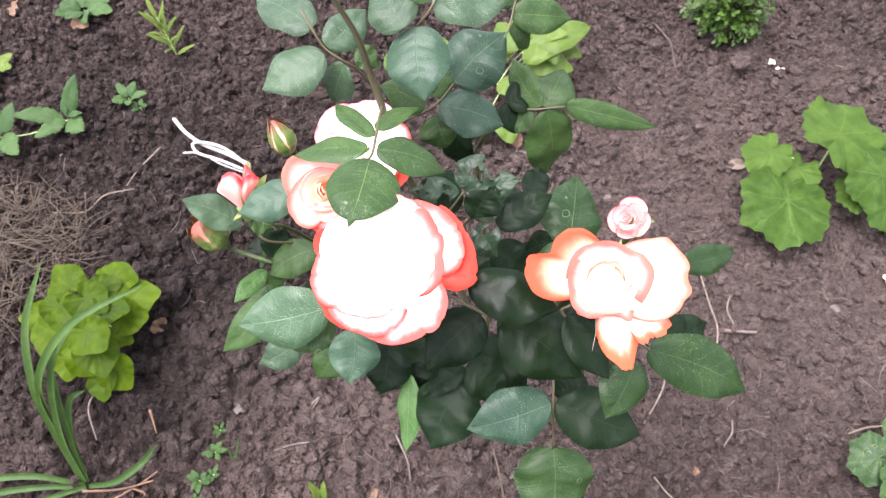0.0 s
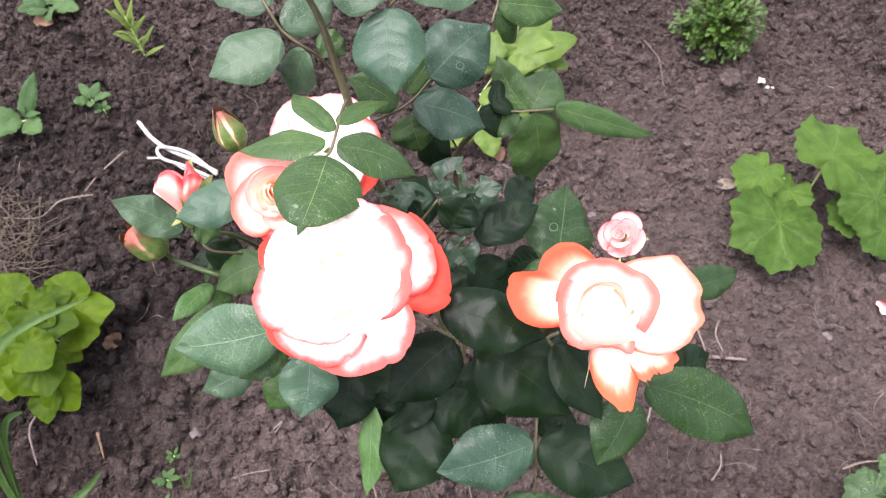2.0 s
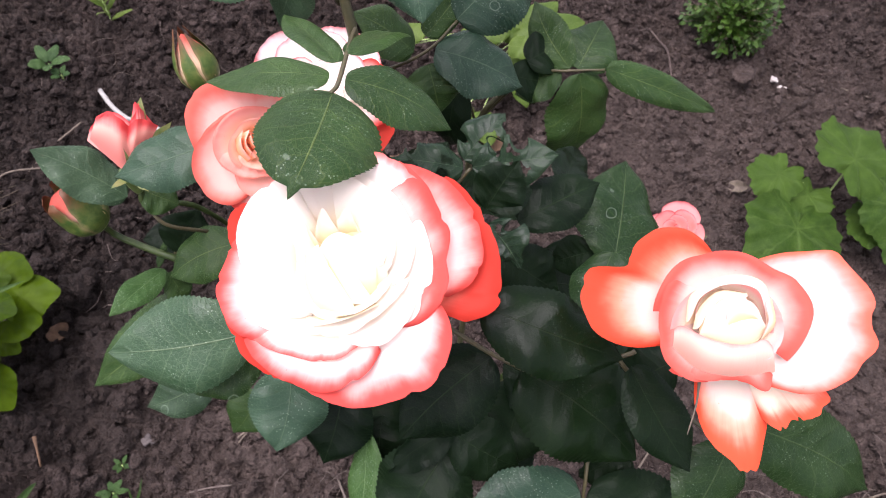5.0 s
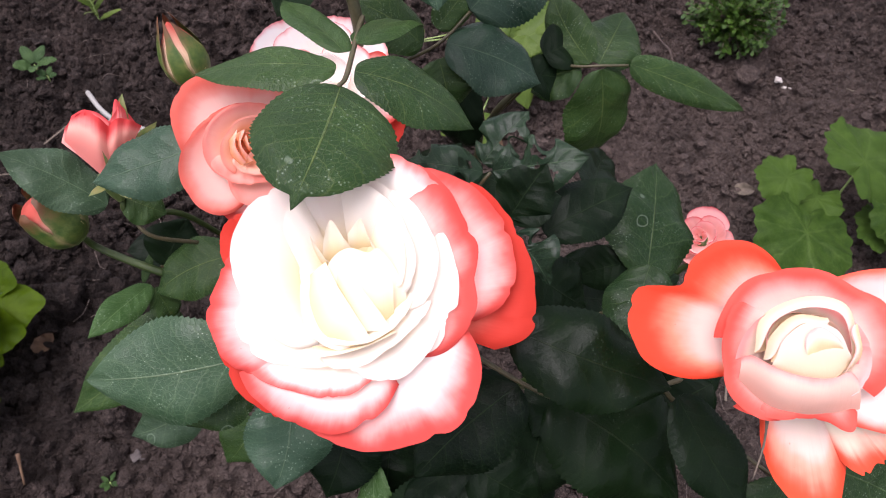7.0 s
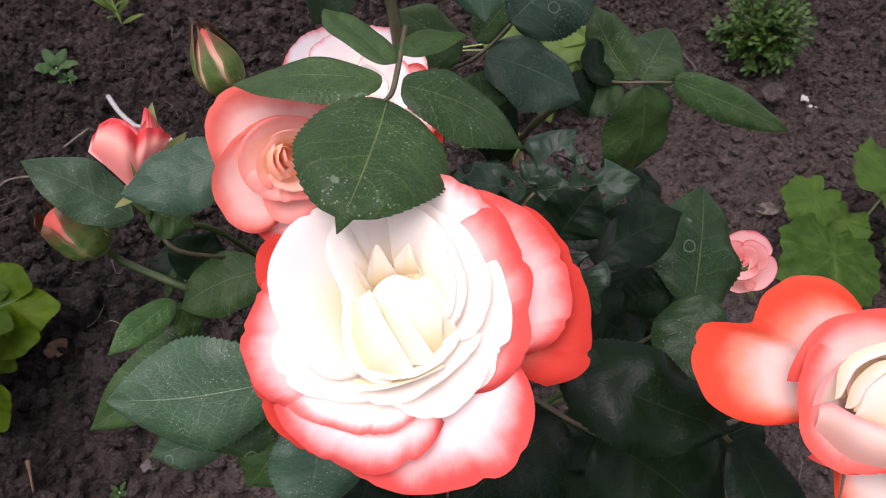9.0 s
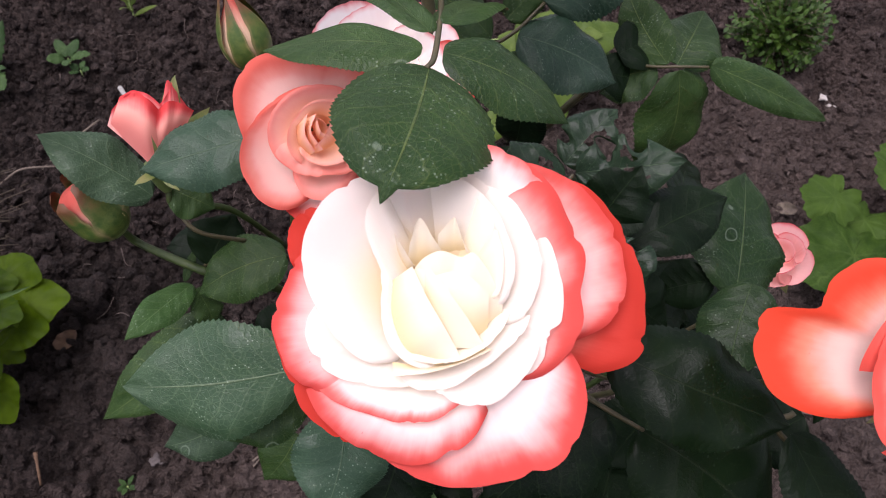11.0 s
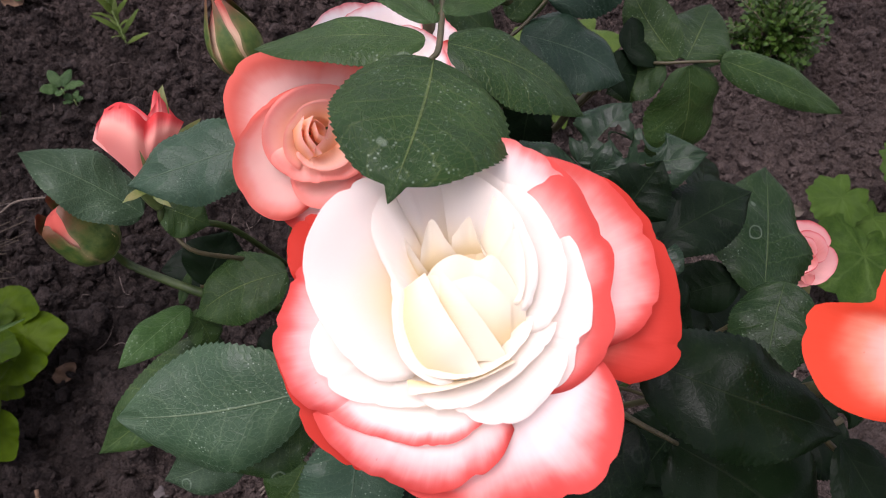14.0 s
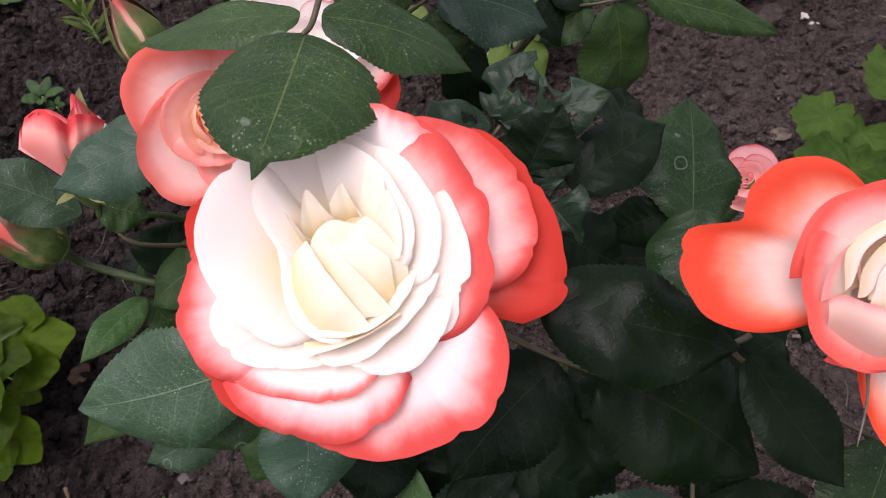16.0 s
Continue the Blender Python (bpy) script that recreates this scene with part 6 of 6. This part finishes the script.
# yellow-green plant behind the bush
CH = (0.117, 1.342)
heart = []
for b, t, w in (((0.0965, 1.1989, 0.1300), (0.2213, 1.2511, 0.1500), 0.095), ((0.0913, 1.2070, 0.1200), (0.1698, 1.2907, 0.1600), 0.08), ((0.0914, 1.2019, 0.1200), (0.1919, 1.1880, 0.0900), 0.085), ((0.0851, 1.1901, 0.1300), (0.1409, 1.1718, 0.1400), 0.055), ((0.0736, 1.1983, 0.1300), (0.0312, 1.2602, 0.1500), 0.07),
    ((0.0629, 1.2040, 0.1100), (-0.0025, 1.2339, 0.1200), 0.07), ((0.0927, 1.1822, 0.1000), (0.1308, 1.1205, 0.0500), 0.07), ((0.0499, 1.1015, 0.0500), (0.0692, 1.0349, 0.0300), 0.07), ((0.0263, 1.1068, 0.0600), (-0.0177, 1.0549, 0.0300), 0.06), ((0.0798, 1.2101, 0.1200), (0.0888, 1.2404, 0.1600), 0.05),
    ((-0.0740, 1.2318, 0.0900), (-0.1061, 1.2639, 0.1000), 0.05), ((-0.1789, 1.1874, 0.0800), (-0.1982, 1.2165, 0.1000), 0.05), ((0.0361, 1.1519, 0.0800), (0.0947, 1.1396, 0.0700), 0.06), ((0.1022, 1.2337, 0.1300), (0.1735, 1.2166, 0.1600), 0.05), ((0.1246, 1.2397, 0.1400), (0.1540, 1.1700, 0.1200), 0.055), ((0.0553, 1.2378, 0.1400), (0.1052, 1.2546, 0.1700), 0.05), ((0.1621, 1.2417, 0.1100), (0.2092, 1.2199, 0.1000), 0.05)):
    heart.append((b, t, w * 0.8, 12 * math.sin(7 * w * 100), 0.15))
hearts = blade_plant("heart_leaved_plant", CH, heart, HEART_LEAF, "yellow-green heart-leaved plant in the shade of the bush", "foliage plant", None, 0, (0.42, 0.75))
for k, (b, t, w, _, _) in enumerate(heart):
    stalk_to(hearts, [(0, 0, 0), (Vector(b) - hearts.location) * 0.5 + Vector((0, 0, 0.02)), Vector(b) - hearts.location], 0.0016)


# clipped box seedling
def box_bush(at, height, width, seed):
    ob = plant("box_bush", at, "small dense box bush with glossy green leaves", "bush")
    rng = random.Random(seed)
    part("trunk", tube([(0.01, -0.01, -0.01), (0.005, 0, height * 0.2), (0, 0, height * 0.45)], 0.006, 0.004, 8), BARK, ob)
    shoots = []
    for k in range(190):
        a, e = rng.uniform(0, math.tau), math.asin(rng.uniform(-0.55, 1))
        r = rng.uniform(0.72, 1.08)
        tip = Vector((math.cos(a) * math.cos(e) * width * 0.5 * r, math.sin(a) * math.cos(e) * width * 0.5 * r, height * 0.45 + math.sin(e) * height * 0.55 * r))
        root = Vector((tip.x * 0.25, tip.y * 0.25, height * 0.2 + tip.z * 0.3))
        shoots.append((root, tip))
    twigs, leaves = bmesh.new(), bmesh.new()
    for root, tip in shoots:
        tube([root, (root + tip) / 2 + Vector((0, 0, 0.004)), tip], 0.0012, 0.0006, 4, twigs, 3)
        for j in range(13):
            u = 0.3 + 0.7 * j / 12
            p = root.lerp(tip, u)
            d = (tip - root).normalized()
            s = d.orthogonal().normalized()
            s = Matrix.Rotation(j * 2.1 + rng.uniform(-0.4, 0.4), 3, d) @ s
            way = (s + d * rng.uniform(0.4, 1.0) + Vector((0, 0, 0.2))).normalized()
            ln = rng.uniform(0.011, 0.0165)
            blade(p, p + way * ln, ln * 0.55, (rng.uniform(-0.5, 0.5), rng.uniform(-0.6, 0.3), 1), 0, 0.25, 0.08, 0, (0.6, 0.6), 4, 2, seed=j, wave=0, bm=leaves)
    part("branchwork", twigs, BARK, ob)
    part("foliage", leaves, BOX_LEAF, ob)
    return ob


box_bush((0.545, 1.43), 0.15, 0.175, 4)


# ---- litter on the soil ----
def litter(name, points, r0, r1, material, label, category, lift=0.003, sides=7, group=""):
    """A twig or straw that follows the soil."""
    pts = [Vector((p[0], p[1], soil_at(p[0], p[1]) + lift + (p[2] if len(p) > 2 else 0))) for p in points]
    ob = part(name, tube([p - pts[0] for p in pts], r0, r1, sides, rough=0.12, seed=len(points)), material)
    ob.location = pts[0]
    return tagged(ob, label, category, group)


litter("twig", [(0.400, 1.438), (0.417, 1.403), (0.421, 1.342), (0.429, 1.254)], 0.0024, 0.0018, ROOT, "curved grey-brown twig lying on soil", "twig", 0.01)
litter("twig", [(0.417, 0.756), (0.427, 0.701), (0.433, 0.656), (0.427, 0.615)], 0.0019, 0.0016, PALE_TWIG, "pale dry straw lying on soil", "straw", 0.012)
litter("twig", [(0.334, 0.552), (0.318, 0.514), (0.293, 0.472)], 0.0018, 0.0015, PALE_TWIG, "pale dry stalk leaning out of the soil", "straw", 0.012)
litter("twig", [(-0.674, 1.029), (-0.705, 0.962), (-0.714, 0.899)], 0.0018, 0.0012, PALE_TWIG, "long pale dry grass stalk", "straw", 0.01)
litter("twig", [(-0.691, 0.910), (-0.739, 0.883), (-0.776, 0.853), (-0.835, 0.839)], 0.0018, 0.0012, PALE_TWIG, "pale dry stalk across dark clods", "straw", 0.01)
litter("twig", [(-0.792, 0.899), (-0.753, 0.815)], 0.0013, 0.0009, STRAW, "short piece of straw on clods", "straw", 0.01)
litter("twig", [(-0.246, 0.467), (-0.235, 0.477), (-0.260, 0.443)], 0.0016, 0.0012, PALE_TWIG, "short pale broken stalk", "straw", 0.008)
litter("twig", [(-0.302, 0.397), (-0.271, 0.400), (-0.240, 0.406)], 0.0013, 0.0010, TWIG, "thin brown rootlet on the soil", "twig", 0.006)
litter("twig", [(0.416, 0.444), (0.431, 0.466), (0.432, 0.487)], 0.0016, 0.0011, TWIG, "curled dry tendril on trodden soil", "twig", 0.006)
litter("twig", [(0.447, 0.653), (0.498, 0.645)], 0.0030, 0.0024, TWIG, "broken brown stick on the soil", "stick", 0.008)
litter("twig", [(0.466, 0.720), (0.453, 0.687), (0.462, 0.657)], 0.0017, 0.0012, PALE_TWIG, "small bent dry stalk", "straw", 0.012)
litter("twig", [(0.606, 0.469), (0.645, 0.485), (0.699, 0.493)], 0.0018, 0.0015, PALE_TWIG, "dry pale stem beside a seedling", "straw", 0.012)
litter("twig", [(0.568, 1.161), (0.546, 1.117)], 0.0018, 0.0012, TWIG, "short grey twig on smooth soil", "twig", 0.006)
litter("twig", [(0.772, 1.429), (0.773, 1.375), (0.786, 1.362)], 0.0018, 0.0012, TWIG, "thin brown twig on the soil", "twig", 0.006)
litter("twig", [(0.784, 1.325), (0.842, 1.314)], 0.0014, 0.0010, PALE_TWIG, "thin pale root lying on soil", "twig", 0.006)
litter("twig", [(0.302, 0.389), (0.316, 0.364), (0.340, 0.349)], 0.0017, 0.0012, PALE_TWIG, "pale straw on trodden soil", "straw", 0.006)
litter("twig", [(0.051, 0.410), (0.063, 0.371), (0.071, 0.333)], 0.0018, 0.0018, STRAW, "straight pale stalk standing by the bush", "straw", 0.015)
litter("twig", [(-0.105, 0.429), (-0.081, 0.384), (-0.075, 0.358)], 0.0017, 0.0012, TWIG, "dry stalk leaning on the soil", "straw", 0.012)
litter("twig", [(-0.605, 0.461), (-0.595, 0.425), (-0.574, 0.383)], 0.0018, 0.0012, TWIG, "dry stalk standing in dark soil", "straw", 0.015)
litter("twig", [(-0.506, 0.439), (-0.494, 0.408)], 0.0024, 0.0012, DRY_LEAF, "withered brown leaf tip", "dry leaf", 0.02)
litter("twig", [(-0.775, 0.488), (-0.798, 0.448)], 0.0018, 0.0012, PALE_TWIG, "pale dry stalk on soil", "straw", 0.01)
for k, pts in enumerate((((-0.570, 0.304), (-0.518, 0.313), (-0.468, 0.328)), ((-0.531, 0.296), (-0.490, 0.325), (-0.465, 0.342)), ((-0.501, 0.317), (-0.476, 0.308), (-0.474, 0.291)))):
    litter("dry_stalk", pts, 0.0022, 0.0014, DRY_LEAF, "withered reddish stalk beside the daylily", "dry stalk", 0.022)

# white string looped by the bush
ST = [(-0.6457, 1.0785, 0.0300), (-0.6049, 1.0346, 0.0350), (-0.5582, 1.0003, 0.0400), (-0.5005, 0.9691, 0.0500), (-0.4413, 0.9331, 0.0600)]
SU = [(-0.4400, 0.9274, 0.0600), (-0.5074, 0.9795, 0.0550), (-0.5636, 0.9972, 0.0500), (-0.5769, 0.9920, 0.0450), (-0.5612, 0.9757, 0.0400), (-0.5140, 0.9537, 0.0500), (-0.4545, 0.9253, 0.0550)]
SV = [(-0.6075, 0.9977, 0.0150), (-0.5686, 0.9932, 0.0200), (-0.5155, 0.9591, 0.0300), (-0.4551, 0.9223, 0.0500)]
string = empty("string", ST[0], "white plastic tying string lying looped on the soil", "string")
for pts, r in ((ST, 0.0055), (SU, 0.0045), (SV, 0.003)):
    part("strand", tube([Vector(p) - Vector(ST[0]) for p in pts], r * 0.8, r * 0.7, 8), STRING, string)


def pebble(at, r, material, label, category, seed, flat=0.6):
    ob = part(category.replace(" ", "_"), lump(r * 0.9, seed, 3, 0.45, flat), material)
    ob.location = (at[0], at[1], soil_at(*at) + r * 0.3)
    return tagged(ob, label, category)


pebble((0.665, 1.321), 0.013, SHELL, "broken white shell piece on soil", "shell", 1, 0.5)
pebble((0.645, 1.326), 0.008, SHELL, "tiny white shell chip", "shell", 2, 0.5)
pebble((0.364, 0.964), 0.009, SHELL, "small white flat pebble", "pebble", 3, 0.5)
for k, (at, r) in enumerate((((0.517, 1.298), 0.020), ((0.558, 1.290), 0.022), ((0.489, 1.421), 0.02), ((0.477, 1.226), 0.012), ((-0.462, 0.582), 0.030), ((-0.320, 0.484), 0.022), ((-0.282, 0.482), 0.018), ((-0.213, 0.441), 0.024), ((-0.208, 0.471), 0.02),
    ((-0.528, 0.671), 0.024), ((-0.577, 0.769), 0.02), ((-0.505, 0.625), 0.02), ((-0.570, 0.533), 0.018), ((0.563, 0.593), 0.012), ((0.631, 0.574), 0.007), ((0.416, 0.606), 0.012), ((-0.382, 0.543), 0.016), ((0.534, 1.057), 0.012), ((-0.152, 0.367), 0.016), ((-0.273, 0.364), 0.012))):
    pebble(at, r, SOIL, "hard rounded clod of dark soil", "clod", 20 + k, 0.7)
for k, at in enumerate(((0.081, 0.380), (0.260, 0.928), (0.642, 0.700), (-0.373, 0.462), (-0.691, 0.464), (-0.167, 0.344))):
    pebble(at, 0.008, STONE, "small grey stone in the soil", "stone", 50 + k, 0.6)


def fallen(name, at, size, material, label, category, seed, lift=0.01):
    rng = random.Random(seed)
    a = rng.uniform(0, 6.3)
    z = soil_at(*at) + lift
    d = Vector((math.cos(a), math.sin(a), rng.uniform(-0.1, 0.5))) * size
    ob = part(name, blade(-d * 0.5, d * 0.5, size * 0.7, (rng.uniform(-0.4, 0.4), rng.uniform(-0.6, 0), 1), 0, 0.6, -0.15, 0, (0.5, 0.6), 14, 6, seed, wave=2.5), material)
    ob.location = (at[0], at[1], z)
    return tagged(ob, label, category)


fallen("dry_leaf", (-0.551, 0.607), 0.034, DRY_LEAF, "curled brown dead leaf by the lime clump", "dry leaf", 1)
fallen("dry_leaf", (0.523, 1.023), 0.032, PALE_TWIG, "pale withered leaf tip beside the mallow", "dry leaf", 2)
fallen("dry_leaf", (0.082, 1.063), 0.034, DRY_LEAF, "brown dead leaf under the bush", "dry leaf", 3)
fallen("dry_leaf", (-0.126, 0.331), 0.016, DRY_LEAF, "small orange-brown dead leaf", "dry leaf", 4)
fallen("dry_leaf", (0.367, 0.401), 0.015, DRY_LEAF, "narrow reddish dead leaf on soil", "dry leaf", 5)
fallen("dry_leaf", (-0.096, 1.002), 0.03, DRY_LEAF, "dead leaf beneath the bush", "dry leaf", 6)
fallen("fallen_petal", (0.746, 0.759), 0.03, PETAL_PINK, "fallen pale pink rose petal on soil", "petal", 7)
fallen("dry_leaf", (-1.169, 1.461), 0.04, DRY_LEAF, "withered brown plant scrap", "dry leaf", 8)
fallen("dry_leaf", (-0.964, 1.381), 0.045, DRY_LEAF, "withered reddish plant scrap under a weed", "dry leaf", 9)


def straws(name, centre, spread, count, length, material, label, seed, height=0.03, thick=0.0011):
    """Dry grass: many thin bent stalks, in one mesh."""
    rng = random.Random(seed)
    bm = bmesh.new()
    for _ in range(count):
        a = rng.uniform(0, math.tau)
        r = math.sqrt(rng.random())
        x, y = centre[0] + spread[0] * r * math.cos(a), centre[1] + spread[1] * r * math.sin(a)
        h = height * (1 - r * r) * rng.random() + 0.003
        b = rng.uniform(0, math.tau)
        ln = length * rng.uniform(0.3, 1)
        pts = []
        for u in (-0.5, 0, 0.5):
            px, py = x + math.cos(b + u * 0.5) * ln * u, y + math.sin(b + u * 0.5) * ln * u
            pts.append((px, py, soil_at(px, py) + h + rng.uniform(-0.003, 0.01)))
        tube(pts, thick * rng.uniform(0.6, 1.3), thick * 0.5, 4, bm, 3)
    return tagged(part(name, bm, material), label, "dry grass", kind="stuff")


straws("dry_grass", (-0.90, 0.74), (0.17, 0.17), 520, 0.16, STRAW, "heap of dry straw-coloured grass on the soil", 1, 0.05)
straws("dry_grass", (0.14, 0.98), (0.10, 0.06), 60, 0.06, TWIG, "scattered dry grass behind the bush", 2, 0.008, 0.0007)
straws("dry_grass", (0.0, 0.40), (0.22, 0.10), 90, 0.05, TWIG, "withered grass bits under the bush", 3, 0.005, 0.0006)
straws("dry_grass", (0.55, 0.6), (0.4, 0.3), 90, 0.05, TWIG, "fine dry roots scattered on trodden soil", 4, 0.003, 0.0007)
straws("dry_grass", (-0.6, 0.95), (0.3, 0.4), 80, 0.05, TWIG, "fine dry roots scattered among clods", 5, 0.003, 0.0007)
